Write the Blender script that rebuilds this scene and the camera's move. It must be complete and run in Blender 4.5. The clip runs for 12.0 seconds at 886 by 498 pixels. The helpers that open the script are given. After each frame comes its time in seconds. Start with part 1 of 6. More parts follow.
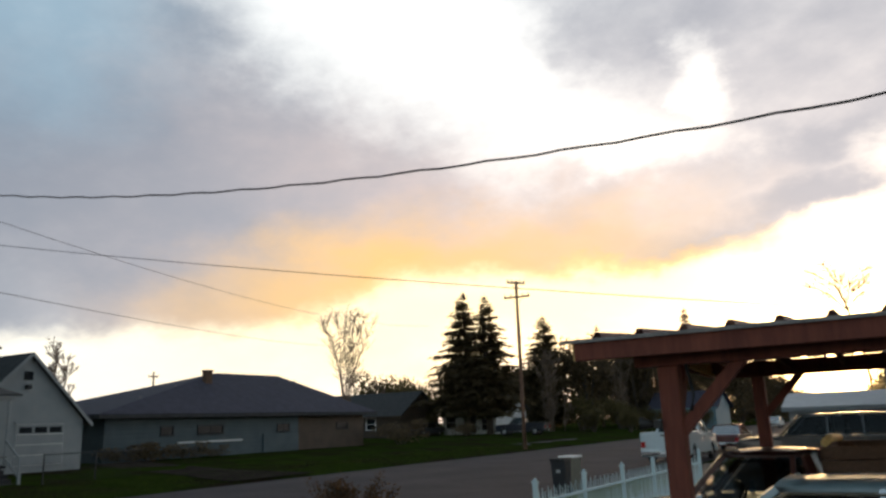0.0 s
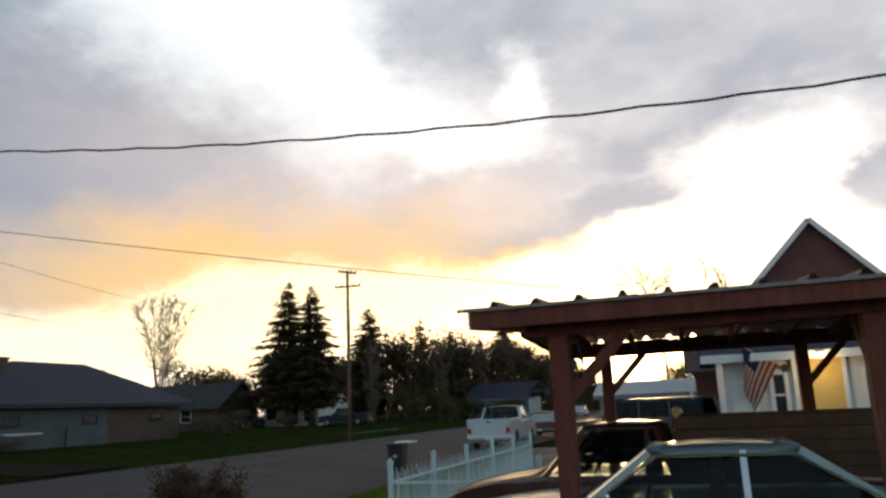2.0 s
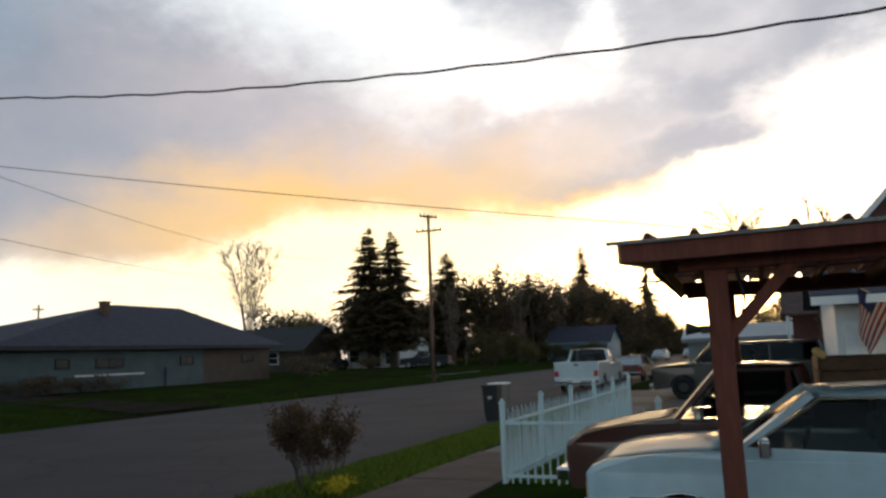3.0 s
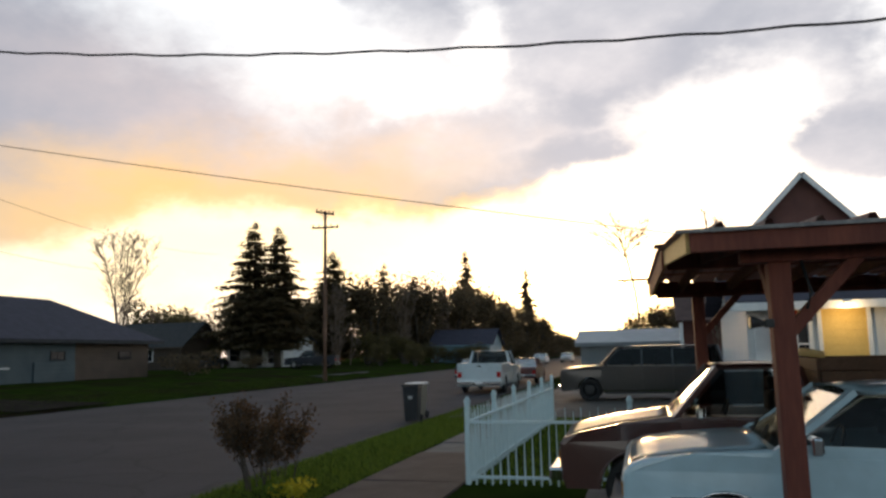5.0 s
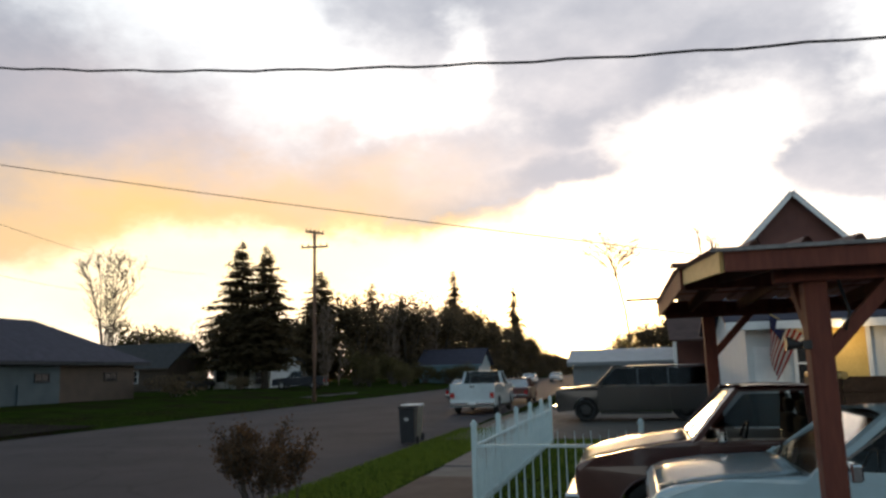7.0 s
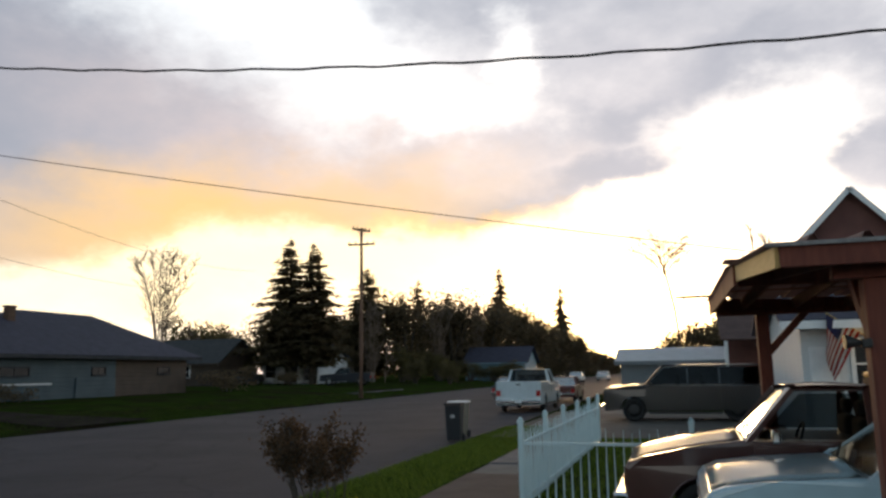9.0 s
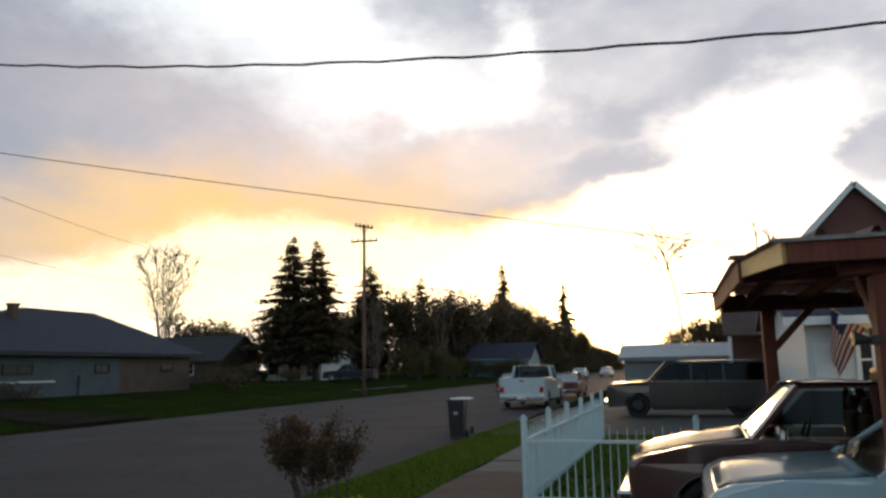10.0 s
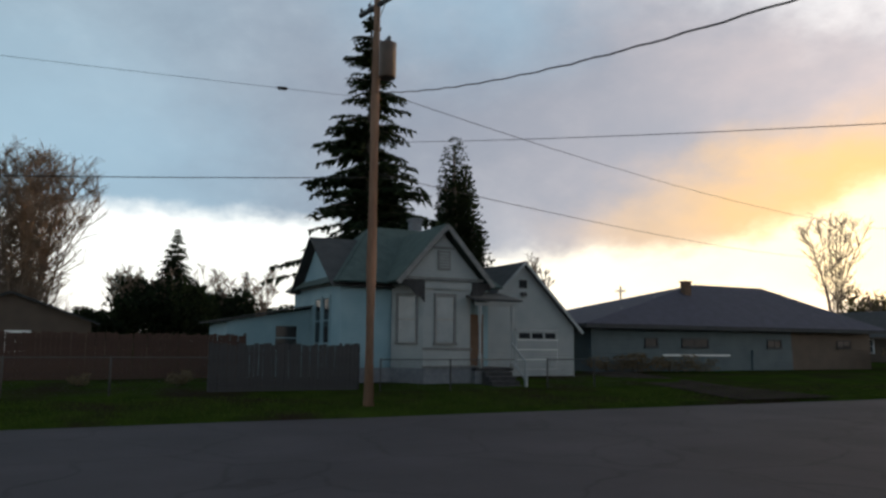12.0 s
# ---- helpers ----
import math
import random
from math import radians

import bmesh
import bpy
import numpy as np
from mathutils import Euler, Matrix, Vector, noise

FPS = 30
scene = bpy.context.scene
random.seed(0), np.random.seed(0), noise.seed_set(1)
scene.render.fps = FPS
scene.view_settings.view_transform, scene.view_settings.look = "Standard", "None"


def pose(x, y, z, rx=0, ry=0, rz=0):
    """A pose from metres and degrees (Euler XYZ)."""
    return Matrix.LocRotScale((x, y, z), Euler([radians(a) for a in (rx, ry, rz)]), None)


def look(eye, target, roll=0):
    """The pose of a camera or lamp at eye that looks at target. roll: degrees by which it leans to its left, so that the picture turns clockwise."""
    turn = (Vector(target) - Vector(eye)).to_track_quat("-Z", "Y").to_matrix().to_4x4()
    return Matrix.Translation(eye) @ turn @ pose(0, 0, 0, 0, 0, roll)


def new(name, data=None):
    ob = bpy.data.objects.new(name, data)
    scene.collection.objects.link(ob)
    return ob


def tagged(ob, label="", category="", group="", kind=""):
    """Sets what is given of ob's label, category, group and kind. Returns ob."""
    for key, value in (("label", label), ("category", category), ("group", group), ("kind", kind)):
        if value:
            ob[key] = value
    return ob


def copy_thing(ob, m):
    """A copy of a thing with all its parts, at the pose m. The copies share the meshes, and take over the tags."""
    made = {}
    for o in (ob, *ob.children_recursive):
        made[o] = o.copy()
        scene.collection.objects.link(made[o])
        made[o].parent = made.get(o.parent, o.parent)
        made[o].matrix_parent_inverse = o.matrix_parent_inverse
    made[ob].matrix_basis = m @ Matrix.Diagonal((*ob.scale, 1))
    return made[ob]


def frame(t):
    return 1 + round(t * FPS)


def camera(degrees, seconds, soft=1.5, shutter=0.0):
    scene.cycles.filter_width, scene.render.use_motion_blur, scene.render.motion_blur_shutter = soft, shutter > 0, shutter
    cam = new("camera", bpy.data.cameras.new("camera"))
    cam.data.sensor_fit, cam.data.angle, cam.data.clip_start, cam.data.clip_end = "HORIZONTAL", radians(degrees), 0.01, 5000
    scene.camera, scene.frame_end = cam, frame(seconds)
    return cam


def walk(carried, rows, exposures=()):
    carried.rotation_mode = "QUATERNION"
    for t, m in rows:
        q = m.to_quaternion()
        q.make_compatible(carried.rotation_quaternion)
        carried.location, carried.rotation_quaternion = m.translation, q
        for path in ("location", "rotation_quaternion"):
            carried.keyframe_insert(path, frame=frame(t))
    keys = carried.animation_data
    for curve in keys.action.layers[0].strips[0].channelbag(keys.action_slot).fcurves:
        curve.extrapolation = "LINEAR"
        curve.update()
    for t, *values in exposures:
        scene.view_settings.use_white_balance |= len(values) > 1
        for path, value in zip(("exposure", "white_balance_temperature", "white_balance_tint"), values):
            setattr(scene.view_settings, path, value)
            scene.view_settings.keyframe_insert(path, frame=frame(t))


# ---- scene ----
cam = camera(59.9, 12.0, soft=2.7)
# seconds, eye x y z, yaw, pitch, roll (degrees)
PATH = [
    (0.0, 3.472, -0.077, 2.030, 30.92, 12.72, -1.97),
    (0.5, 3.230, -0.069, 1.902, 27.83, 12.57, -1.46),
    (1.0, 3.102, -0.075, 1.897, 24.42, 12.53, -2.25),
    (1.5, 3.003, -0.133, 1.891, 19.11, 12.67, -1.93),
    (2.0, 2.885, -0.166, 1.878, 17.64, 11.68, -2.42),
    (2.5, 2.635, -0.058, 1.872, 20.31, 8.54, -3.21),
    (2.7, 2.499, -0.048, 1.866, 22.61, 7.94, -2.90),
    (4.3, 1.412, 0.033, 1.823, 23.26, 7.45, -0.30),
    (4.5, 1.276, 0.043, 1.817, 21.71, 8.30, -0.06),
    (5.0, 0.952, 0.013, 1.809, 14.29, 7.68, -1.14),
    (5.5, 0.797, 0.179, 1.839, 14.46, 7.75, -2.78),
    (6.0, 0.730, 0.099, 1.816, 14.36, 8.52, -2.70),
    (6.5, 0.685, 0.115, 1.816, 12.86, 8.66, -2.57),
    (7.0, 0.651, 0.152, 1.844, 13.24, 9.10, -1.40),
    (7.5, 0.641, 0.210, 1.836, 14.82, 9.65, -0.86),
    (9.5, 0.638, 0.158, 1.828, 16.74, 8.79, -0.86),
    (10.0, 0.627, 0.240, 1.841, 16.93, 8.73, -0.97),
    (10.5, 0.552, 0.258, 1.867, 20.53, 8.72, -1.70),
    (11.0, 0.360, 0.460, 1.860, 32.86, 8.54, -2.60),
    (11.5, 0.096, 0.757, 1.865, 49.24, 8.08, -1.60),
    (12.0, -0.146, 1.085, 1.865, 63.90, 7.12, 0.50),
]
walk(cam, [(t, pose(x, y, z, 90 + p, 0, w) @ pose(0, 0, 0, 0, 0, r)) for t, x, y, z, w, p, r in PATH],
     exposures=[(0.0, 0.08, 6950, 12), (2.5, 0.0, 6650, 10), (5.5, 0.12, 6700, 12), (10.0, 0.05, 6600, 11), (11.0, 0.0, 6550, 10), (11.5, 0.02, 6650, 11), (12.0, 0.18, 6900, 13)])

# ---- small helpers ----
def mesh_ob(name, bm, mat, parent=None):
    me = bpy.data.meshes.new(name)
    bm.to_mesh(me)
    bm.free()
    for m in (mat if isinstance(mat, (list, tuple)) else [mat]):
        me.materials.append(m)
    ob = new(name, me)
    if parent is not None:
        ob.parent = parent
    return ob


def part(name, bm, mat, parent, label=""):
    ob = mesh_ob(name, bm, mat, parent)
    if label:
        ob["label"] = label
    return ob


def empty(name, x, y, z, rz=0.0):
    ob = new(name)
    ob.empty_display_size = 0.2
    ob.matrix_basis = pose(x, y, z, 0, 0, rz)
    return ob


def add_box(bm, x0, y0, z0, x1, y1, z1, bevel=0.0, mat=0):
    vs = [bm.verts.new(p) for p in ((x0, y0, z0), (x1, y0, z0), (x1, y1, z0), (x0, y1, z0),
                                    (x0, y0, z1), (x1, y0, z1), (x1, y1, z1), (x0, y1, z1))]
    fs = [bm.faces.new([vs[i] for i in q]) for q in
          ((3, 2, 1, 0), (4, 5, 6, 7), (0, 1, 5, 4), (1, 2, 6, 5), (2, 3, 7, 6), (3, 0, 4, 7))]
    for fc in fs:
        fc.material_index = mat
    if bevel:
        es = list({e for fc in fs for e in fc.edges})
        bmesh.ops.bevel(bm, geom=es, offset=bevel, segments=2, affect="EDGES", profile=0.5)
    return vs


def box(x0, y0, z0, x1, y1, z1, bevel=0.0):
    bm = bmesh.new()
    add_box(bm, x0, y0, z0, x1, y1, z1, bevel)
    return bm


def beam_between(bm, a, b, w, h, twist=0.0):
    """A square bar from a to b, w across and h deep."""
    a, b = Vector(a), Vector(b)
    d = b - a
    q = d.to_track_quat("Z", "Y").to_matrix().to_4x4()
    m = Matrix.Translation(a) @ q @ Matrix.Rotation(twist, 4, "Z")
    n = d.length
    vs = [bm.verts.new(m @ Vector(p)) for p in ((-w / 2, -h / 2, 0), (w / 2, -h / 2, 0), (w / 2, h / 2, 0), (-w / 2, h / 2, 0),
                                                (-w / 2, -h / 2, n), (w / 2, -h / 2, n), (w / 2, h / 2, n), (-w / 2, h / 2, n))]
    for q4 in ((3, 2, 1, 0), (4, 5, 6, 7), (0, 1, 5, 4), (1, 2, 6, 5), (2, 3, 7, 6), (3, 0, 4, 7)):
        bm.faces.new([vs[i] for i in q4])


def tube(bm, pts, radii, sides=6, cap=True):
    """A round limb along pts."""
    rings = []
    for i, p in enumerate(pts):
        p = Vector(p)
        d = Vector(pts[min(i + 1, len(pts) - 1)]) - Vector(pts[max(i - 1, 0)])
        q = d.to_track_quat("Z", "Y")
        r = radii[i] if isinstance(radii, (list, tuple)) else radii
        rings.append([bm.verts.new(p + q @ Vector((r * math.cos(2 * math.pi * k / sides), r * math.sin(2 * math.pi * k / sides), 0)))
                      for k in range(sides)])
    for a, b in zip(rings, rings[1:]):
        for k in range(sides):
            fc = bm.faces.new((a[k], a[(k + 1) % sides], b[(k + 1) % sides], b[k]))
            fc.smooth = True
    if cap:
        bm.faces.new(rings[-1])
        bm.faces.new(rings[0][::-1])


def prism(bm, outline, y0, y1, mat=0):
    """An outline of (x, z) pushed from y0 to y1."""
    a = [bm.verts.new((x, y0, z)) for x, z in outline]
    b = [bm.verts.new((x, y1, z)) for x, z in outline]
    n = len(outline)
    fs = [bm.faces.new(a), bm.faces.new(b[::-1])]
    for i in range(n):
        fs.append(bm.faces.new((a[i], b[i], b[(i + 1) % n], a[(i + 1) % n])))
    for fc in fs:
        fc.material_index = mat
    return fs


# ---- materials ----
def mat_new(name):
    m = bpy.data.materials.new(name)
    m.use_nodes = True
    return m, m.node_tree.nodes, m.node_tree.links


def surface(name, c1, c2, scale=4.0, rough=0.8, metal=0.0, bump=0.2, fine=40.0, coat=0.0, stretch=(1, 1, 1), spec=0.5):
    """Two-scale mottled paint, wood, stone or soil."""
    m, n, l = mat_new(name)
    b = n["Principled BSDF"]
    tc = n.new("ShaderNodeTexCoord")
    mp = n.new("ShaderNodeMapping")
    mp.inputs["Scale"].default_value = stretch
    l.new(tc.outputs["Object"], mp.inputs["Vector"])
    n1 = n.new("ShaderNodeTexNoise")
    n1.inputs["Scale"].default_value = scale
    n1.inputs["Detail"].default_value = 6
    n2 = n.new("ShaderNodeTexNoise")
    n2.inputs["Scale"].default_value = fine
    n2.inputs["Detail"].default_value = 4
    l.new(mp.outputs["Vector"], n1.inputs["Vector"])
    l.new(mp.outputs["Vector"], n2.inputs["Vector"])
    av = n.new("ShaderNodeMath")
    av.operation = "MULTIPLY_ADD"
    av.inputs[1].default_value = 0.45
    l.new(n2.outputs["Fac"], av.inputs[0])
    sc = n.new("ShaderNodeMath")
    sc.operation = "MULTIPLY"
    sc.inputs[1].default_value = 0.55
    l.new(n1.outputs["Fac"], sc.inputs[0])
    l.new(sc.outputs[0], av.inputs[2])
    ramp = n.new("ShaderNodeValToRGB")
    ramp.color_ramp.elements[0].position, ramp.color_ramp.elements[1].position = 0.36, 0.64
    ramp.color_ramp.elements[0].color, ramp.color_ramp.elements[1].color = (*c1, 1), (*c2, 1)
    l.new(av.outputs[0], ramp.inputs["Fac"])
    l.new(ramp.outputs["Color"], b.inputs["Base Color"])
    b.inputs["Roughness"].default_value = rough
    b.inputs["Metallic"].default_value = metal
    b.inputs["Coat Weight"].default_value = coat
    b.inputs["Coat Roughness"].default_value = 0.08
    b.inputs["Specular IOR Level"].default_value = spec
    if bump:
        bp = n.new("ShaderNodeBump")
        bp.inputs["Strength"].default_value = bump
        bp.inputs["Distance"].default_value = 0.02
        l.new(av.outputs[0], bp.inputs["Height"])
        l.new(bp.outputs["Normal"], b.inputs["Normal"])
    return m

# ---- sky, sun ----
SUN_AZ, SUN_EL = -3.6, 2.4      # degrees, azimuth to the right of +y


def cloudy_world():
    w = bpy.data.worlds.new("evening_sky")
    scene.world = w
    w.use_nodes = True
    n, l = w.node_tree.nodes, w.node_tree.links
    n.clear()

    def val(op, a, b=None, c=None, clamp=False):
        k = n.new("ShaderNodeMath")
        k.operation, k.use_clamp = op, clamp
        for i, v in enumerate((a, b, c)):
            if v is None:
                continue
            if isinstance(v, (int, float)):
                k.inputs[i].default_value = v
            else:
                l.new(v, k.inputs[i])
        return k.outputs[0]

    def mix(fac, a, b):
        k = n.new("ShaderNodeMix")
        k.data_type = "RGBA"
        for s, v in ((k.inputs["Factor"], fac), (k.inputs[6], a), (k.inputs[7], b)):
            if isinstance(v, (int, float)):
                s.default_value = v
            elif isinstance(v, tuple):
                s.default_value = (*v, 1)
            else:
                l.new(v, s)
        return k.outputs[2]

    def smooth(x, lo, hi):
        k = n.new("ShaderNodeMapRange")
        k.interpolation_type = "SMOOTHSTEP"
        l.new(x, k.inputs["Value"])
        k.inputs["From Min"].default_value, k.inputs["From Max"].default_value = lo, hi
        return k.outputs["Result"]

    tc = n.new("ShaderNodeTexCoord")
    sp = n.new("ShaderNodeSeparateXYZ")
    l.new(tc.outputs["Generated"], sp.inputs[0])
    az = val("MULTIPLY", val("ARCTAN2", sp.outputs[0], sp.outputs[1]), 57.2958)
    el = val("MULTIPLY", val("ARCSINE", val("MAXIMUM", val("MINIMUM", sp.outputs[2], 1.0), -1.0)), 57.2958)
    # noise on the vault bends the outlines of the clouds
    mp = n.new("ShaderNodeMapping")
    mp.inputs["Scale"].default_value = (1, 1, 1.7)
    l.new(tc.outputs["Generated"], mp.inputs["Vector"])

    def noise_tex(scale, detail, rough=0.55, off=0.0):
        k = n.new("ShaderNodeTexNoise")
        k.inputs["Scale"].default_value, k.inputs["Detail"].default_value, k.inputs["Roughness"].default_value = scale, detail, rough
        m2 = n.new("ShaderNodeVectorMath")
        m2.operation = "ADD"
        m2.inputs[1].default_value = (off, off * 1.7, off * 0.6)
        l.new(mp.outputs["Vector"], m2.inputs[0])
        l.new(m2.outputs[0], k.inputs["Vector"])
        return k.outputs["Fac"]

    w1 = val("SUBTRACT", noise_tex(5.0, 6, 0.6), 0.5)
    w2 = val("SUBTRACT", noise_tex(5.5, 6, 0.6, 7.3), 0.5)
    fine = noise_tex(9.0, 9, 0.62, 3.1)
    broad = noise_tex(2.6, 4, 0.5, 11.0)
    azw = val("MULTIPLY_ADD", w1, 14.0, az)
    elw = val("MULTIPLY_ADD", w2, 9.0, el)

    def blob(a0, e0, ra, re, tilt, hard=0.5):
        """1 inside an ellipse of the vault, 0 outside."""
        c, s = math.cos(radians(tilt)), math.sin(radians(tilt))
        da, de = val("SUBTRACT", azw, a0), val("SUBTRACT", elw, e0)
        p = val("DIVIDE", val("ADD", val("MULTIPLY", da, c), val("MULTIPLY", de, s)), ra)
        q = val("DIVIDE", val("SUBTRACT", val("MULTIPLY", de, c), val("MULTIPLY", da, s)), re)
        r = val("SQRT", val("ADD", val("MULTIPLY", p, p), val("MULTIPLY", q, q)))
        return val("SUBTRACT", 1.0, smooth(r, hard, 2.0 - hard))

    # gaps in the cloud cover
    gap = 0.0
    for g in GAPS:
        gap = val("MAXIMUM", gap, blob(*g))
    rise = val("SUBTRACT", val("MULTIPLY_ADD", w2, 6.0, el), val("ADD", val("MULTIPLY", smooth(az, -50.0, -27.0), 4.4), val("SUBTRACT", 2.4, val("MULTIPLY", smooth(az, -80.0, -58.0), 2.4))))
    low = val("SUBTRACT", 1.0, smooth(rise, 5.2, 8.2))
    gap = val("MAXIMUM", gap, low)
    puffs = 0.0
    for g in PUFFS:
        puffs = val("MAXIMUM", puffs, blob(*g))
    gap = val("MULTIPLY", gap, val("SUBTRACT", 1.0, puffs))
    gap = smooth(val("MULTIPLY_ADD", val("SUBTRACT", fine, 0.5), 0.5, gap), 0.0, 1.0)

    # how near the sun a piece of sky is
    away = val("SQRT", val("ADD", val("POWER", val("SUBTRACT", az, SUN_AZ), 2.0), val("POWER", val("MULTIPLY", val("SUBTRACT", el, SUN_EL), 1.7), 2.0)))
    near = val("SUBTRACT", 1.0, smooth(away, 4.0, 46.0))
    hot = val("SUBTRACT", 1.0, smooth(away, 0.5, 13.0))
    wide = val("SUBTRACT", 1.0, smooth(away, 12.0, 80.0))
    lowband = val("SUBTRACT", 1.0, smooth(el, 2.0, 17.0))

    sky = n.new("ShaderNodeTexSky")
    sky.sky_type, sky.sun_disc = "NISHITA", False
    sky.sun_elevation, sky.sun_rotation = radians(SUN_EL), radians(SUN_AZ)
    nishita = n.new("ShaderNodeVectorMath")
    nishita.operation = "SCALE"
    nishita.inputs["Scale"].default_value = 0.10
    l.new(sky.outputs[0], nishita.inputs[0])

    clear = mix(near, mix(wide, (0.86, 0.93, 0.97), (1.02, 1.03, 1.04)), (1.6, 1.52, 1.42))
    gold = blob(-24.0, 8.5, 25.0, 4.5, 4.0, 0.15)
    clear = mix(val("MULTIPLY", gold, 0.7), clear, (1.45, 1.06, 0.44))
    clear = mix(hot, clear, (8.5, 6.4, 3.4))
    dark = 0.0
    for g in DARKS:
        dark = val("MAXIMUM", dark, blob(*g))
    tone = val("MULTIPLY_ADD", val("SUBTRACT", broad, 0.5), 1.6, val("MULTIPLY_ADD", val("SUBTRACT", fine, 0.5), 1.2, 0.55), True)
    tone = val("MULTIPLY", tone, val("MULTIPLY_ADD", dark, -0.85, 1.0))
    grey = mix(tone, mix(wide, (0.19, 0.25, 0.34), (0.52, 0.535, 0.60)), mix(wide, (0.37, 0.49, 0.60), (0.96, 0.90, 0.90)))
    peach = blob(-40.0, 14.5, 23.0, 8.0, -10.0, 0.0)
    grey = mix(val("MULTIPLY", peach, val("MULTIPLY", tone, 0.9)), grey, (0.84, 0.60, 0.53))
    warm = val("MAXIMUM", blob(-33.0, 10.2, 15.0, 3.6, 8.0, 0.0), blob(-20.0, 11.0, 14.0, 1.2, -4.0, 0.0))
    grey = mix(val("MULTIPLY", warm, 0.9), grey, (1.08, 0.68, 0.25))
    blue = val("MAXIMUM", blob(-91.0, 12.5, 13.0, 6.0, -20.0, 0.1), blob(-63.0, 27.5, 9.0, 6.0, 0.0, 0.1))
    grey = mix(val("MULTIPLY", blue, 0.65), grey, (0.30, 0.50, 0.66))
    far_off = smooth(away, 70.0, 125.0)
    grey = mix(far_off, grey, mix(smooth(el, 8.0, 48.0), (0.34, 0.53, 0.66), (0.15, 0.21, 0.27)))
    gap = val("MULTIPLY", gap, val("SUBTRACT", 1.0, smooth(el, 32.0, 46.0)))
    both = mix(gap, grey, clear)
    add = n.new("ShaderNodeVectorMath")
    add.operation = "ADD"
    l.new(both, add.inputs[0])
    thin = n.new("ShaderNodeVectorMath")
    thin.operation = "SCALE"
    l.new(nishita.outputs[0], thin.inputs[0])
    l.new(val("MULTIPLY_ADD", gap, 0.75, 0.08), thin.inputs["Scale"])
    l.new(thin.outputs[0], add.inputs[1])
    bg = n.new("ShaderNodeBackground")
    bg.inputs["Strength"].default_value = 1.0
    l.new(add.outputs[0], bg.inputs["Color"])
    out = n.new("ShaderNodeOutputWorld")
    l.new(bg.outputs[0], out.inputs["Surface"])


# openings and loose puffs: azimuth, elevation, half width, half height, tilt, hardness
GAPS = [(-34, 29.8, 22, 7.2, -26, 0.25), (-17, 19.6, 8, 2.6, -15, 0.0), (-10.7, 23.3, 2.2, 3.0, 0, 0.0), (4.5, 12.6, 9.5, 5.8, 15, 0.3),
        (-4, 9.2, 9, 3.2, 25, 0.5), (24, 21, 7, 5, 20, 0.4), (35, 12, 20, 5, 0, 0.4)]
PUFFS = [(-17.5, 27.0, 5.0, 3.0, -8, 0.0), (-14, 14.6, 11, 3.8, 3, 0.3), (-4.0, 14.2, 5.0, 1.7, 16, 0.3), (15.8, 12.6, 4.6, 2.5, 14, 0.5)]
DARKS = [(-4.5, 13.8, 5.0, 1.5, 15, 0.3), (-3, 18.3, 6.5, 1.5, 12, 0.2), (7, 21.0, 5, 2, 10, 0.2), (-55, 17, 22, 8, 0, 0.1), (-12, 11.3, 7, 1.6, -4, 0.2)]
cloudy_world()

sun = new("sun", bpy.data.lights.new("sun", "SUN"))
sun.data.energy, sun.data.angle, sun.data.color = 0.8, radians(6.0), (1.0, 0.62, 0.30)
sun.matrix_basis = look((0, 0, 30), (-math.sin(radians(SUN_AZ)) * 100, -math.cos(radians(SUN_AZ)) * 100, 30 - 100 * math.tan(radians(SUN_EL))))


def siding(name, c1, c2, pitch=0.13, rough=0.7, depth=0.02):
    """Painted lap boards: rows across the wall, with worn paint."""
    m = surface(name, c1, c2, 1.2, rough, bump=0.0, fine=25)
    n, l = m.node_tree.nodes, m.node_tree.links
    b = n["Principled BSDF"]
    tc = n.new("ShaderNodeTexCoord")
    sp = n.new("ShaderNodeSeparateXYZ")
    l.new(tc.outputs["Object"], sp.inputs[0])
    fr = n.new("ShaderNodeMath")
    fr.operation = "FRACT"
    dv = n.new("ShaderNodeMath")
    dv.operation = "DIVIDE"
    dv.inputs[1].default_value = pitch
    l.new(sp.outputs[2], dv.inputs[0])
    l.new(dv.outputs[0], fr.inputs[0])
    bp = n.new("ShaderNodeBump")
    bp.invert = True
    bp.inputs["Strength"].default_value, bp.inputs["Distance"].default_value = 0.9, depth
    l.new(fr.outputs[0], bp.inputs["Height"])
    l.new(bp.outputs["Normal"], b.inputs["Normal"])
    return m


def leafy(name, c1, c2):
    """Leaves and needles, a little different from clump to clump; some light comes through."""
    m, n, l = mat_new(name)
    b = n["Principled BSDF"]
    g = n.new("ShaderNodeNewGeometry")
    ramp = n.new("ShaderNodeValToRGB")
    ramp.color_ramp.elements[0].color, ramp.color_ramp.elements[1].color = (*c1, 1), (*c2, 1)
    l.new(g.outputs["Random Per Island"], ramp.inputs["Fac"])
    l.new(ramp.outputs["Color"], b.inputs["Base Color"])
    b.inputs["Roughness"].default_value = 0.75
    b.inputs["Specular IOR Level"].default_value = 0.2
    tr = n.new("ShaderNodeBsdfTranslucent")
    l.new(ramp.outputs["Color"], tr.inputs["Color"])
    mx = n.new("ShaderNodeMixShader")
    mx.inputs[0].default_value = 0.55
    l.new(b.outputs[0], mx.inputs[1])
    l.new(tr.outputs[0], mx.inputs[2])
    l.new(mx.outputs[0], n["Material Output"].inputs["Surface"])
    return m


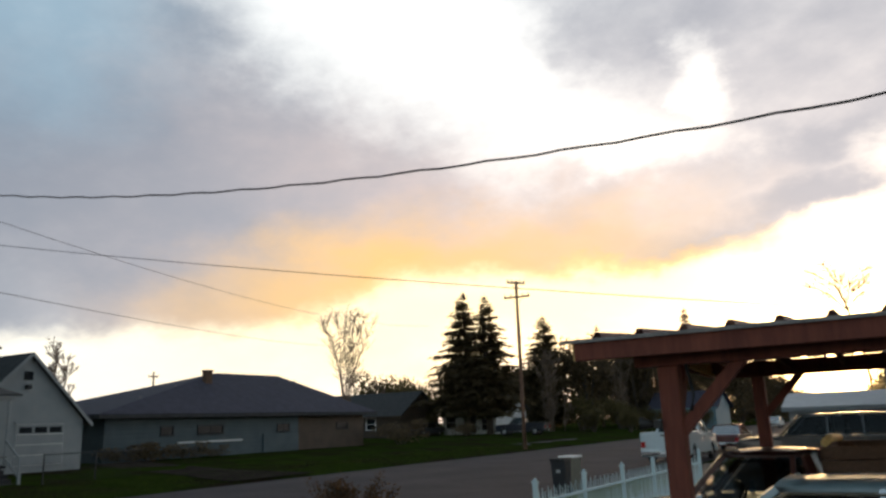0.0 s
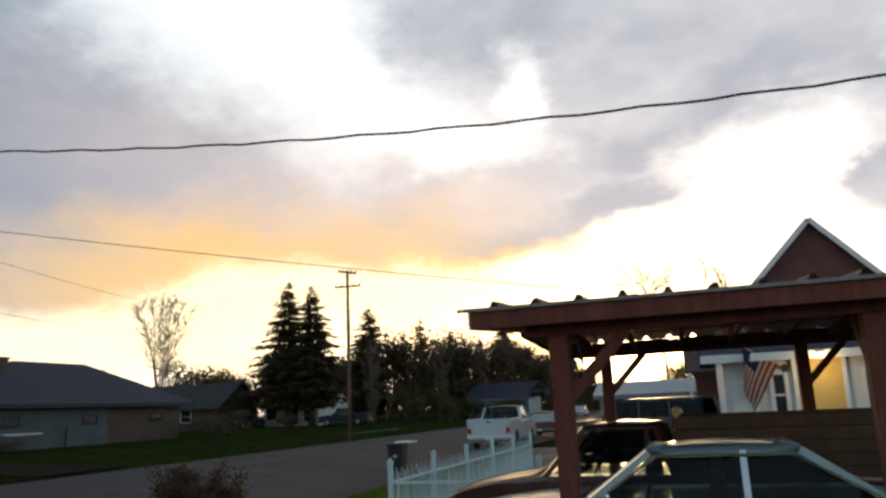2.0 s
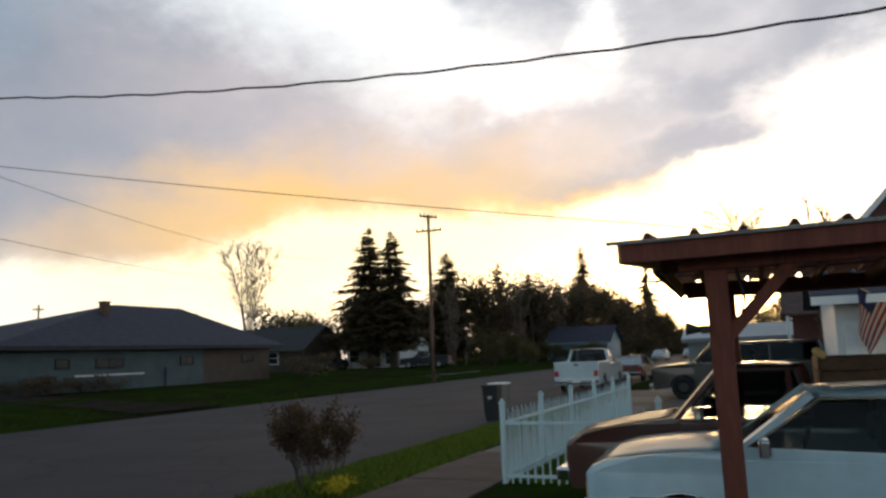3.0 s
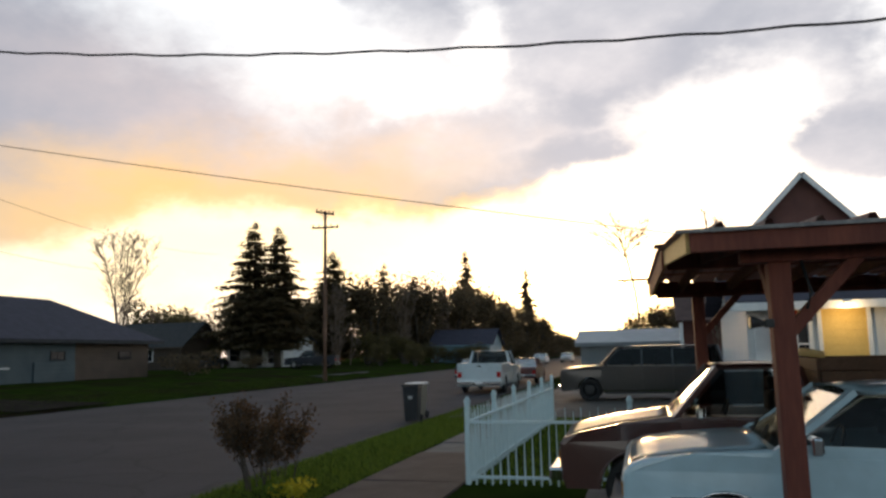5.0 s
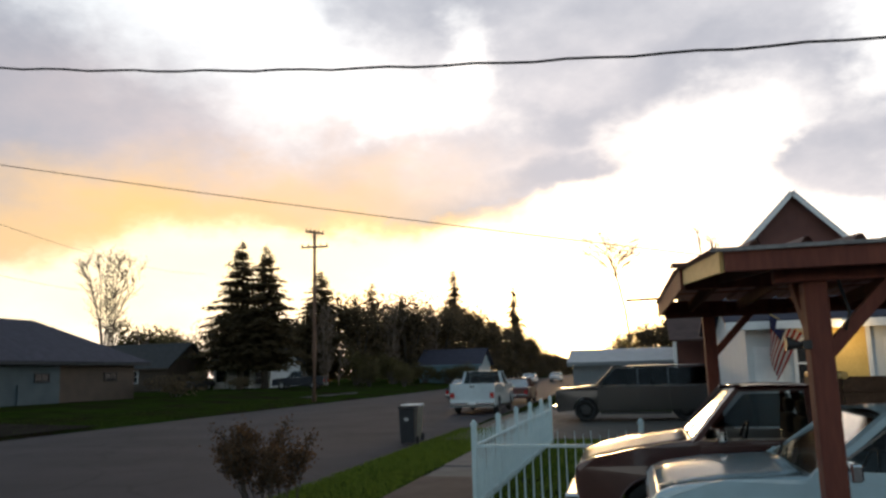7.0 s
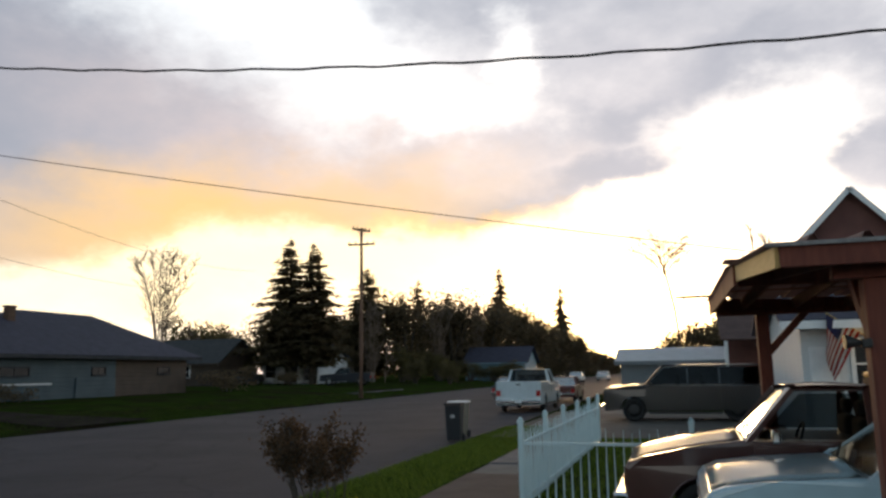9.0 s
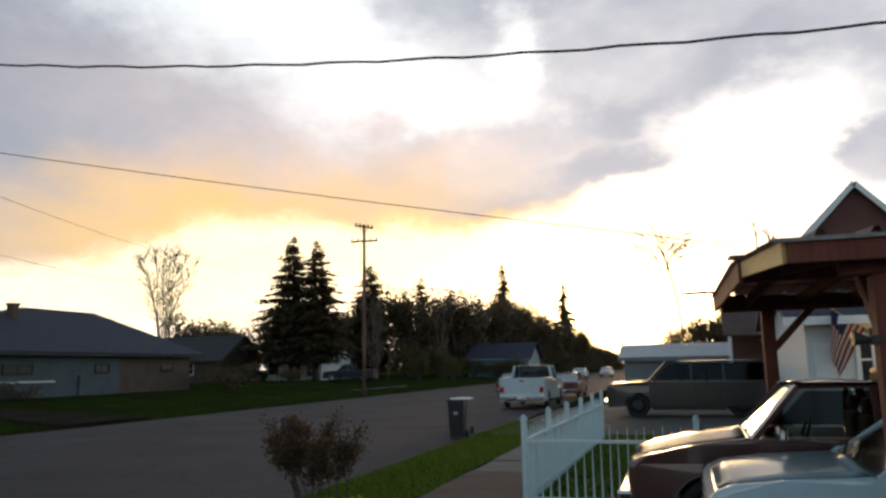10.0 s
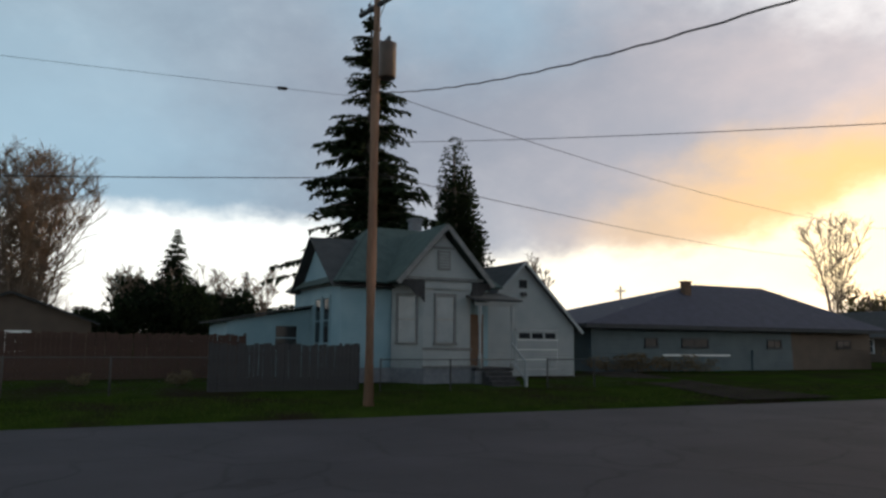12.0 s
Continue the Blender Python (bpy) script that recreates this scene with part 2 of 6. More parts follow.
def pane_glass(name, tint, gloss=0.06):
    """A thin pane: tinted clear glass with a mirror-like face."""
    m, n, l = mat_new(name)
    n.remove(n["Principled BSDF"])
    t = n.new("ShaderNodeBsdfTransparent")
    t.inputs["Color"].default_value = (*tint, 1)
    g = n.new("ShaderNodeBsdfGlossy")
    g.inputs["Roughness"].default_value = gloss
    fr = n.new("ShaderNodeFresnel")
    fr.inputs["IOR"].default_value = 1.5
    mx = n.new("ShaderNodeMixShader")
    l.new(fr.outputs[0], mx.inputs[0])
    l.new(t.outputs[0], mx.inputs[1])
    l.new(g.outputs[0], mx.inputs[2])
    l.new(mx.outputs[0], n["Material Output"].inputs["Surface"])
    return m


def grass_ground(name, dirt, g1, g2):
    """Lawn with bare and damp patches."""
    m = surface(name, g1, g2, 0.9, 0.95, bump=0.6, fine=22, spec=0.0)
    n, l = m.node_tree.nodes, m.node_tree.links
    b = n["Principled BSDF"]
    old = b.inputs["Base Color"].links[0].from_socket
    tc = n.new("ShaderNodeTexCoord")
    ns = n.new("ShaderNodeTexNoise")
    ns.inputs["Scale"].default_value, ns.inputs["Detail"].default_value = 0.28, 8
    ns.inputs["Roughness"].default_value = 0.65
    l.new(tc.outputs["Object"], ns.inputs["Vector"])
    rp = n.new("ShaderNodeValToRGB")
    rp.color_ramp.elements[0].position, rp.color_ramp.elements[1].position = 0.47, 0.62
    l.new(ns.outputs["Fac"], rp.inputs["Fac"])
    mx = n.new("ShaderNodeMix")
    mx.data_type = "RGBA"
    l.new(rp.outputs["Color"], mx.inputs["Factor"])
    l.new(old, mx.inputs[6])
    mx.inputs[7].default_value = (*dirt, 1)
    l.new(mx.outputs[2], b.inputs["Base Color"])
    return m


def road_mat():
    """Old asphalt: coarse grain, patches, worn lanes and cracks."""
    m = surface("asphalt", (0.032, 0.028, 0.033), (0.060, 0.052, 0.059), 0.35, 0.85, bump=0.35, fine=70, spec=0.18)
    n, l = m.node_tree.nodes, m.node_tree.links
    b = n["Principled BSDF"]
    old = b.inputs["Base Color"].links[0].from_socket
    tc = n.new("ShaderNodeTexCoord")
    vo = n.new("ShaderNodeTexVoronoi")
    vo.feature = "DISTANCE_TO_EDGE"
    vo.inputs["Scale"].default_value = 0.33
    ws = n.new("ShaderNodeTexNoise")
    ws.inputs["Scale"].default_value = 0.8
    l.new(tc.outputs["Object"], ws.inputs["Vector"])
    ad = n.new("ShaderNodeVectorMath")
    ad.operation = "ADD"
    l.new(tc.outputs["Object"], ad.inputs[0])
    l.new(ws.outputs["Color"], ad.inputs[1])
    l.new(ad.outputs[0], vo.inputs["Vector"])
    rp = n.new("ShaderNodeValToRGB")
    rp.color_ramp.elements[0].position, rp.color_ramp.elements[1].position = 0.004, 0.02
    rp.color_ramp.elements[0].color, rp.color_ramp.elements[1].color = (0.72, 0.72, 0.72, 1), (1, 1, 1, 1)
    l.new(vo.outputs["Distance"], rp.inputs["Fac"])
    mx = n.new("ShaderNodeMix")
    mx.data_type, mx.blend_type = "RGBA", "MULTIPLY"
    mx.inputs["Factor"].default_value = 1
    l.new(old, mx.inputs[6])
    l.new(rp.outputs["Color"], mx.inputs[7])
    l.new(mx.outputs[2], b.inputs["Base Color"])
    return m


ASPHALT = road_mat()
# lawn colours darkened to hold the shade between backlit blades
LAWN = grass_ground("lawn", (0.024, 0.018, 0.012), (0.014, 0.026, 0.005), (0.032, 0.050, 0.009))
GRAVEL = surface("gravel", (0.055, 0.048, 0.04), (0.11, 0.095, 0.08), 3, 0.95, bump=0.7, fine=55)
CONCRETE = surface("concrete", (0.12, 0.11, 0.108), (0.185, 0.17, 0.16), 2.5, 0.95, bump=0.3, fine=45, spec=0.2)
BROWN_CONC = surface("stained_concrete", (0.075, 0.056, 0.05), (0.12, 0.09, 0.078), 2.0, 0.95, bump=0.3, fine=45, spec=0.2)
WHITE_PAINT = surface("white_paint", (0.70, 0.71, 0.72), (0.80, 0.80, 0.80), 6, 0.5, bump=0.1, fine=60)
FENCE_PAINT = surface("pale_aqua_white_paint", (0.50, 0.66, 0.70), (0.60, 0.74, 0.77), 6, 0.5, bump=0.1, fine=60)
RED_WOOD = surface("barn_red_wood", (0.105, 0.024, 0.014), (0.18, 0.046, 0.025), 5, 0.75, bump=0.4, fine=30, stretch=(1, 1, 0.15))
PINE = surface("raw_pine", (0.58, 0.38, 0.13), (0.70, 0.48, 0.19), 6, 0.65, bump=0.3, fine=30, stretch=(1, 0.2, 1))
TIN = surface("rusty_red_sheet", (0.10, 0.035, 0.028), (0.18, 0.075, 0.06), 3, 0.5, metal=0.35, bump=0.15, fine=25)
GALV = surface("galvanised_edge", (0.15, 0.14, 0.14), (0.25, 0.24, 0.235), 5, 0.55, metal=0.5, bump=0.1, fine=40)
POLE_WOOD = surface("pole_wood", (0.14, 0.075, 0.05), (0.26, 0.15, 0.10), 3, 0.85, bump=0.5, fine=25, stretch=(1, 1, 0.1))
BARK = surface("bark", (0.05, 0.04, 0.032), (0.11, 0.09, 0.07), 4, 0.9, bump=0.6, fine=20, stretch=(1, 1, 0.3))
TWIG = surface("pale_twigs", (0.13, 0.09, 0.065), (0.22, 0.16, 0.12), 4, 0.9, bump=0.2)
BLACK_CABLE = surface("black_cable", (0.012, 0.012, 0.013), (0.02, 0.02, 0.02), 5, 0.6, bump=0)
RUBBER = surface("tyre_rubber", (0.012, 0.012, 0.012), (0.025, 0.025, 0.025), 8, 0.85, bump=0.2)
CHROME = surface("chrome", (0.62, 0.62, 0.63), (0.72, 0.72, 0.72), 4, 0.12, metal=1.0, bump=0)
STEEL = surface("rim_steel", (0.28, 0.28, 0.29), (0.40, 0.40, 0.40), 5, 0.35, metal=0.8, bump=0.05)
BLACK_TRIM = surface("black_trim", (0.012, 0.012, 0.013), (0.022, 0.022, 0.022), 6, 0.5, bump=0.05)
CABIN = surface("cabin_cloth", (0.05, 0.045, 0.042), (0.09, 0.08, 0.075), 6, 0.9, bump=0.2)
LENS_AMBER = surface("amber_lens", (0.30, 0.13, 0.03), (0.38, 0.17, 0.05), 20, 0.2, bump=0.05)
LENS_RED = surface("red_lens", (0.35, 0.012, 0.012), (0.45, 0.02, 0.02), 20, 0.2, bump=0.05)
LENS_CLEAR = surface("clear_lens", (0.55, 0.56, 0.58), (0.7, 0.7, 0.7), 30, 0.1, metal=0.4, bump=0.05)
GLASS = pane_glass("car_glass", (0.24, 0.27, 0.28))
GLASS_DARK = pane_glass("smoked_glass", (0.10, 0.11, 0.12))
WINDOW_DARK = surface("dark_window_pane", (0.010, 0.012, 0.015), (0.02, 0.023, 0.027), 1.5, 0.12, bump=0.0, spec=0.25)
WINDOW_BLIND = surface("window_with_pale_blind", (0.12, 0.155, 0.18), (0.18, 0.215, 0.24), 2.0, 0.15, bump=0.0)
NEEDLES = leafy("needles", (0.010, 0.020, 0.010), (0.028, 0.042, 0.018))
# needles lightened and browned to carry the sun's glare haze
NEEDLES_B = leafy("haze_browned_needles", (0.080, 0.062, 0.034), (0.165, 0.125, 0.070))
IVY = leafy("ivy_leaves", (0.008, 0.014, 0.007), (0.022, 0.034, 0.014))
# same glare haze mixed into the leaf browns
FOLIAGE = leafy("shrub_leaves", (0.088, 0.065, 0.038), (0.175, 0.128, 0.075))
OLIVE = leafy("budding_leaves", (0.085, 0.072, 0.030), (0.16, 0.13, 0.058))
RUSTY = leafy("rusty_bush_leaves", (0.060, 0.040, 0.024), (0.13, 0.080, 0.045))
YELLOW = leafy("yellow_flowers", (0.35, 0.30, 0.02), (0.55, 0.48, 0.05))
# darker copy of BLADES for the far verge
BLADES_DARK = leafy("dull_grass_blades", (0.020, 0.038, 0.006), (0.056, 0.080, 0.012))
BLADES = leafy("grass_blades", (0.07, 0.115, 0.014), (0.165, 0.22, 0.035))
SHINGLE = surface("grey_shingles", (0.023, 0.023, 0.040), (0.045, 0.044, 0.070), 2.5, 0.9, bump=0.5, fine=16)
SHINGLE_GREEN = surface("green_shingles", (0.03, 0.052, 0.05), (0.055, 0.085, 0.08), 2.5, 0.9, bump=0.5, fine=16)
SHINGLE_DARK = surface("dark_shingles", (0.025, 0.028, 0.03), (0.05, 0.05, 0.052), 2.5, 0.9, bump=0.5, fine=16)
SHINGLE_RED = surface("reddish_shingles", (0.07, 0.04, 0.035), (0.12, 0.07, 0.06), 2.5, 0.9, bump=0.5, fine=16)
BRICK = surface("chimney_brick", (0.12, 0.06, 0.045), (0.20, 0.10, 0.07), 6, 0.9, bump=0.5, fine=12)
BLUE_SIDING = siding("pale_blue_siding", (0.125, 0.225, 0.27), (0.18, 0.28, 0.325))
GREY_SIDING = siding("pale_grey_siding", (0.195, 0.215, 0.228), (0.255, 0.272, 0.28), 0.15)
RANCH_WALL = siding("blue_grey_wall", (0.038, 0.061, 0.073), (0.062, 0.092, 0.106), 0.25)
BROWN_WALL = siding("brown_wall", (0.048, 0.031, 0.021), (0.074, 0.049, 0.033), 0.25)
WHITE_SIDING = siding("white_siding", (0.55, 0.57, 0.58), (0.66, 0.67, 0.67), 0.15)
YELLOW_SIDING = siding("yellow_siding", (0.62, 0.42, 0.12), (0.74, 0.52, 0.17), 0.18)
RED_SIDING = siding("brick_red_siding", (0.10, 0.035, 0.028), (0.16, 0.06, 0.045), 0.15)
STONE = surface("foundation_stone", (0.10, 0.11, 0.13), (0.16, 0.17, 0.19), 5, 0.9, bump=0.4, fine=14)
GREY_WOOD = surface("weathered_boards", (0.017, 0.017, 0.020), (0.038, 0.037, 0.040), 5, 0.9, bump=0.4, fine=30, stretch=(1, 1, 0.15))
DIRT = surface("packed_dirt", (0.026, 0.021, 0.018), (0.050, 0.041, 0.034), 1.5, 0.95, bump=0.4, fine=30, spec=0.0)
OLD_WIRE = surface("dull_old_wire", (0.030, 0.030, 0.032), (0.055, 0.055, 0.057), 6, 0.7, bump=0.1)
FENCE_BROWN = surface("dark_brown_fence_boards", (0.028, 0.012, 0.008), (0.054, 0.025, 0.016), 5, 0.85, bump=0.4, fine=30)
TRIM_GREY = surface("worn_grey_trim", (0.10, 0.104, 0.108), (0.17, 0.174, 0.178), 5, 0.8, bump=0.2, fine=30)
BROWN_WOOD = surface("brown_boards", (0.08, 0.045, 0.028), (0.14, 0.08, 0.05), 5, 0.85, bump=0.4, fine=30)


def paint(name, c, rough=0.28, metal=0.0):
    d = tuple(v * 0.85 for v in c)
    return surface(name, d, c, 1.5, rough, metal=metal, bump=0.0, fine=8, coat=0.7)


CREAM_PAINT = paint("pale_blue_car_paint", (0.41, 0.57, 0.64), 0.3)
DARKRED_PAINT = paint("dark_maroon_paint", (0.065, 0.020, 0.016), 0.32)
BLACK_PAINT = paint("black_car_paint", (0.018, 0.018, 0.02), 0.28)
WHITE_CAR = paint("white_car_paint", (0.55, 0.65, 0.69), 0.3)
RED_CAR = paint("wine_red_paint", (0.10, 0.018, 0.016), 0.3)
BLUE_CAR = paint("dark_blue_paint", (0.014, 0.018, 0.028), 0.3)

# ---- ground: one sheet, sunk under the road, rising to the lots across it ----
PROFILE = [(-2500, 0.6), (-400, 0.6), (-120, 0.6), (-60, 0.6), (-36, 0.6), (-30, 0.5), (-27, 0.45), (-23, 0.26), (-20.4, 0.13), (-19.25, 0.09),
           (-19.0, -0.08), (-18.6, -0.10), (-5.1, -0.10), (-4.85, -0.08), (-4.62, 0.05), (-3, 0.055), (5, 0.05), (30, 0.05), (120, 0.05), (400, 0.05), (2500, 0.05)]
YS = [-2500, -600, -200, -80] + [-40 + 2.0 * i for i in range(70)] + [105, 120, 150, 200, 300, 500, 900, 2500]


def ground_z(x, y):
    for (xa, za), (xb, zb) in zip(PROFILE, PROFILE[1:]):
        if xa <= x <= xb:
            return za + (zb - za) * (x - xa) / (xb - xa)
    return 0.0


bm = bmesh.new()
rows = []
for y in YS:
    row = []
    for x, z in PROFILE:
        wob = noise.noise((x * 0.3, y * 0.45, 0.0)) if abs(x) < 100 and abs(y) < 110 else 0.0
        edge = x in (-19.25, -19.0, -4.85, -4.62)
        row.append(bm.verts.new((x + (0.16 * wob if edge else 0.0), y, z + (0.03 * wob if z > 0 and not edge and x > -60 else 0.0))))
    rows.append(row)
for a, b in zip(rows, rows[1:]):
    for i in range(len(PROFILE) - 1):
        bm.faces.new((a[i], a[i + 1], b[i + 1], b[i])).smooth = True
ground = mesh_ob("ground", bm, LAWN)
tagged(ground, "patchy green lawn and verges beside the street", "ground", kind="structure")

bm = bmesh.new()
add_box(bm, -19.3, -300, -0.3, -4.45, 700, 0.0)
road = mesh_ob("road", bm, ASPHALT)
tagged(road, "wide dark worn asphalt street", "road", kind="structure")
bm = bmesh.new()
add_box(bm, -120, 54.0, -0.3, -19.3, 66.0, 0.62)
bmesh.ops.bisect_plane(bm, geom=bm.verts[:] + bm.edges[:] + bm.faces[:], plane_co=(-23, 0, 0), plane_no=(1, 0, 0))
for v in bm.verts:
    if v.co.z > 0 and v.co.x > -23.5:
        v.co.z = 0.27 if v.co.x < -20 else 0.003
side_road = mesh_ob("road_side", bm, ASPHALT)
tagged(side_road, "asphalt side street joining the main street", "road", kind="structure")
# gravel yard beyond the fence, and the drive across the street
bm = bmesh.new()
add_box(bm, -4.3, 20.6, -0.1, 12, 33, 0.075)
gravel = mesh_ob("driveway_gravel", bm, GRAVEL)
tagged(gravel, "pale gravel driveway behind the picket fence", "driveway", kind="structure")
bm = bmesh.new()
add_box(bm, 0.2, -6, -0.1, 12, 10.2, 0.07)
slab = mesh_ob("driveway_concrete", bm, CONCRETE)
tagged(slab, "grey concrete parking slab under the carport", "driveway", kind="structure")
bm = bmesh.new()
vs = [bm.verts.new((x, y, z)) for x, y, z in ((-19.2, 21.5, 0.13), (-19.2, 26.5, 0.13), (-23, 25.5, 0.3), (-23, 22.3, 0.3), (-32, 27.2, 0.6), (-32, 24.4, 0.6))]
bm.faces.new((vs[0], vs[1], vs[2], vs[3]))
bm.faces.new((vs[3], vs[2], vs[4], vs[5]))
drive = mesh_ob("driveway_across", bm, DIRT)
tagged(drive, "worn gravel drive crossing the far verge", "driveway", kind="structure")

# ---- pavement: cast slabs with joints ----
pavement = empty("pavement", -2.2, 0, 0)
tagged(pavement, "concrete pavement of cast slabs beside the fence", "pavement", kind="structure")
slab_me = {}
for k, mt in (("new", CONCRETE), ("old", BROWN_CONC)):
    bm = box(-0.735, 0.01, -0.12, 0.735, 1.49, 0.075, 0.012)
    me = bpy.data.meshes.new("slab")
    bm.to_mesh(me)
    bm.free()
    me.materials.append(mt)
    slab_me[k] = me
for i in range(-6, 34):
    y = 13.4 + 1.5 * i
    ob = new("slab", slab_me["old" if y < 13.3 else "new"])
    ob.parent = pavement
    ob.matrix_basis = pose(random.uniform(-0.01, 0.01), y, random.uniform(-0.012, 0.008), random.uniform(-0.2, 0.2), random.uniform(-0.3, 0.3), 0)

# ---- carport ----
carport = empty("carport", 0, 0, 0)
tagged(carport, "open red-painted timber carport with a ribbed metal roof", "carport")
CX0, CX1, CY0, CYR, CY1, ZE, ZR, ZB = 1.26, 9.2, 5.42, 8.05, 11.0, 2.60, 2.785, 2.69
carport.matrix_basis = Matrix.Translation((CX0, CY0, 0)) @ pose(0, 0, 0, 0, -0.5, 1.8) @ Matrix.Translation((-CX0, -CY0, 0))


def roof_z(y):
    return ZE + (ZR - ZE) * (y - CY0) / (CYR - CY0) if y < CYR else ZR + (ZB - ZR) * (y - CYR) / (CY1 - CYR)


def ribbed_sheet(x0, x1, ya, za, yb, zb):
    """Ribbed roofing: wide flats with raised ribs, running from (ya, za) to (yb, zb)."""
    bm = bmesh.new()
    prof, x = [], x0
    while x < x1:
        prof += [(x, 0), (x + 0.235, 0), (x + 0.262, 0.046), (x + 0.290, 0.046)]
        x += 0.315
    prof.append((x, 0))
    lines = []
    for t in (0.0, 0.34, 0.67, 1.0):
        y, z = ya + (yb - ya) * t, za + (zb - za) * t
        lines.append([bm.verts.new((px, y, z + pz + 0.004 * noise.noise((px * 3, y * 2, 0)))) for px, pz in prof])
    for a, b in zip(lines, lines[1:]):
        for i in range(len(prof) - 1):
            bm.faces.new((a[i], a[i + 1], b[i + 1], b[i]))
    bmesh.ops.solidify(bm, geom=bm.faces[:], thickness=0.004)
    return bm


part("roof_sheet", ribbed_sheet(CX0 - 0.02, CX1, CY0 - 0.02, roof_z(CY0 - 0.02), CYR, ZR), TIN, carport, "ribbed reddish metal roofing sheet")
part("roof_sheet", ribbed_sheet(CX0 - 0.02, CX1, CY1, ZB, CYR, ZR), TIN, carport, "ribbed reddish metal roofing sheet")
part("ridge_cap", box(CX0 - 0.04, CYR - 0.14, ZR + 0.036, CX1, CYR + 0.14, ZR + 0.056, 0.008), TIN, carport)
part("eave_flashing", box(CX0 - 0.03, CY0 - 0.034, ZE - 0.026, CX1, CY0 - 0.024, ZE + 0.002, 0.003), GALV, carport, "thin galvanised eave strip")
part("eave_board", box(CX0 + 0.06, CY0, ZE - 0.155, CX1, CY0 + 0.04, ZE - 0.008, 0.006), RED_WOOD, carport)
part("eave_board", box(CX0 + 0.06, CY1 - 0.04, ZB - 0.16, CX1, CY1, ZB - 0.012, 0.004), RED_WOOD, carport)


def sloped(x, ya, yb, drop, w, h):
    b = bmesh.new()
    beam_between(b, (x, ya, roof_z(ya) - drop), (x, yb, roof_z(yb) - drop), w, h)
    return b


part("barge_board", sloped(CX0 + 0.05, CY0 + 0.044, CYR - 0.1, 0.085, 0.03, 0.14), PINE, carport, "raw pine barge board")
part("barge_board", sloped(CX0 + 0.05, CYR + 0.1, CY1 - 0.044, 0.095, 0.03, 0.15), PINE, carport, "raw pine barge board")
part("gable_end", sloped(CX0 + 0.022, CYR - 0.3, CY1 + 0.01, 0.10, 0.022, 0.19), RED_WOOD, carport, "dark stained outer board")
for i in range(12):
    x = CX0 + 0.42 + 0.62 * i
    for ya, yb in ((CY0 + 0.044, CYR - 0.03), (CYR + 0.03, CY1 - 0.044)):
        part("rafter", sloped(x, ya, yb, 0.085, 0.04, 0.13), RED_WOOD, carport)
for y in (6.2, 7.0, 9.0, 9.9):
    part("purlin", box(CX0 + 0.08, y - 0.045, roof_z(y) - 0.021, CX1, y + 0.045, roof_z(y) - 0.011), RED_WOOD, carport)
part("ridge_beam", box(CX0 + 0.08, CYR - 0.028, ZR - 0.20, CX1, CYR + 0.028, ZR - 0.02, 0.006), RED_WOOD, carport)
FB, BB = roof_z(5.78) - 0.152, roof_z(10.8) - 0.152
part("beam", box(CX0 + 0.42, 5.72, FB - 0.09, CX1, 5.84, FB, 0.01), RED_WOOD, carport)
part("beam", box(CX0 + 0.1, 10.74, BB - 0.07, CX1, 10.86, BB, 0.012), RED_WOOD, carport)
for i in range(12):
    x = CX0 + 0.44 + 0.62 * i
    part("blocking", box(x + 0.02, 10.76, BB + 0.002, x + 0.44, 10.80, roof_z(10.8) - 0.024, 0.004), RED_WOOD, carport, "board closing the gap between rafters")
for x, y, top, w in ((1.93, 5.78, FB - 0.092, 0.15), (4.12, 5.78, FB - 0.092, 0.15), (6.6, 5.78, FB - 0.092, 0.15), (1.89, 10.8, BB - 0.072, 0.15), (4.4, 10.8, BB - 0.072, 0.15), (7.0, 10.8, BB - 0.072, 0.15)):
    part("post", box(x - w / 2, y - w / 2, -0.03, x + w / 2, y + w / 2, top, 0.012), RED_WOOD, carport)
    part("brace", (lambda b: (beam_between(b, (x + 0.04, y, top - 0.49), (x + 0.52, y, top + 0.02), 0.085, 0.085), b)[1])(bmesh.new()), RED_WOOD, carport)
    if y < 8:
        part("brace", (lambda b: (beam_between(b, (x, y + 0.04, top - 0.45), (x, y + 0.50, top + 0.06), 0.075, 0.085), b)[1])(bmesh.new()), RED_WOOD, carport)
part("blocking", box(CX0 + 0.07, 10.76, BB + 0.002, CX0 + 0.39, 10.80, roof_z(10.8) - 0.006, 0.004), RED_WOOD, carport, "board closing the gap between rafters")
part("rail", box(0.86, 10.95, ZB + 0.05, 1.6, 10.99, ZB + 0.085, 0.006), GREY_WOOD, carport, "weathered stick poking out at the corner")
part("hook", box(0.95, 10.965, ZB - 0.03, 0.97, 10.98, ZB + 0.052), GREY_WOOD, carport)
bm = bmesh.new()
tube(bm, [(2.07, 5.70, FB - 0.09), (2.11, 5.67, 2.16), (2.08, 5.69, 2.05)], 0.012, 6)
part("cable", bm, BLACK_CABLE, carport, "loose hanging cable")
spot = part("yard_light", box(1.80, 5.66, 1.93, 1.86, 5.72, 1.99, 0.008), BLACK_TRIM, carport, "small black lamp arm on the post")
bm = bmesh.new()
tube(bm, [(1.80, 5.69, 1.96), (1.72, 5.69, 1.97), (1.70, 5.69, 1.97)], [0.02, 0.045, 0.05], 10)
part("lamp_head", bm, BLACK_TRIM, spot)

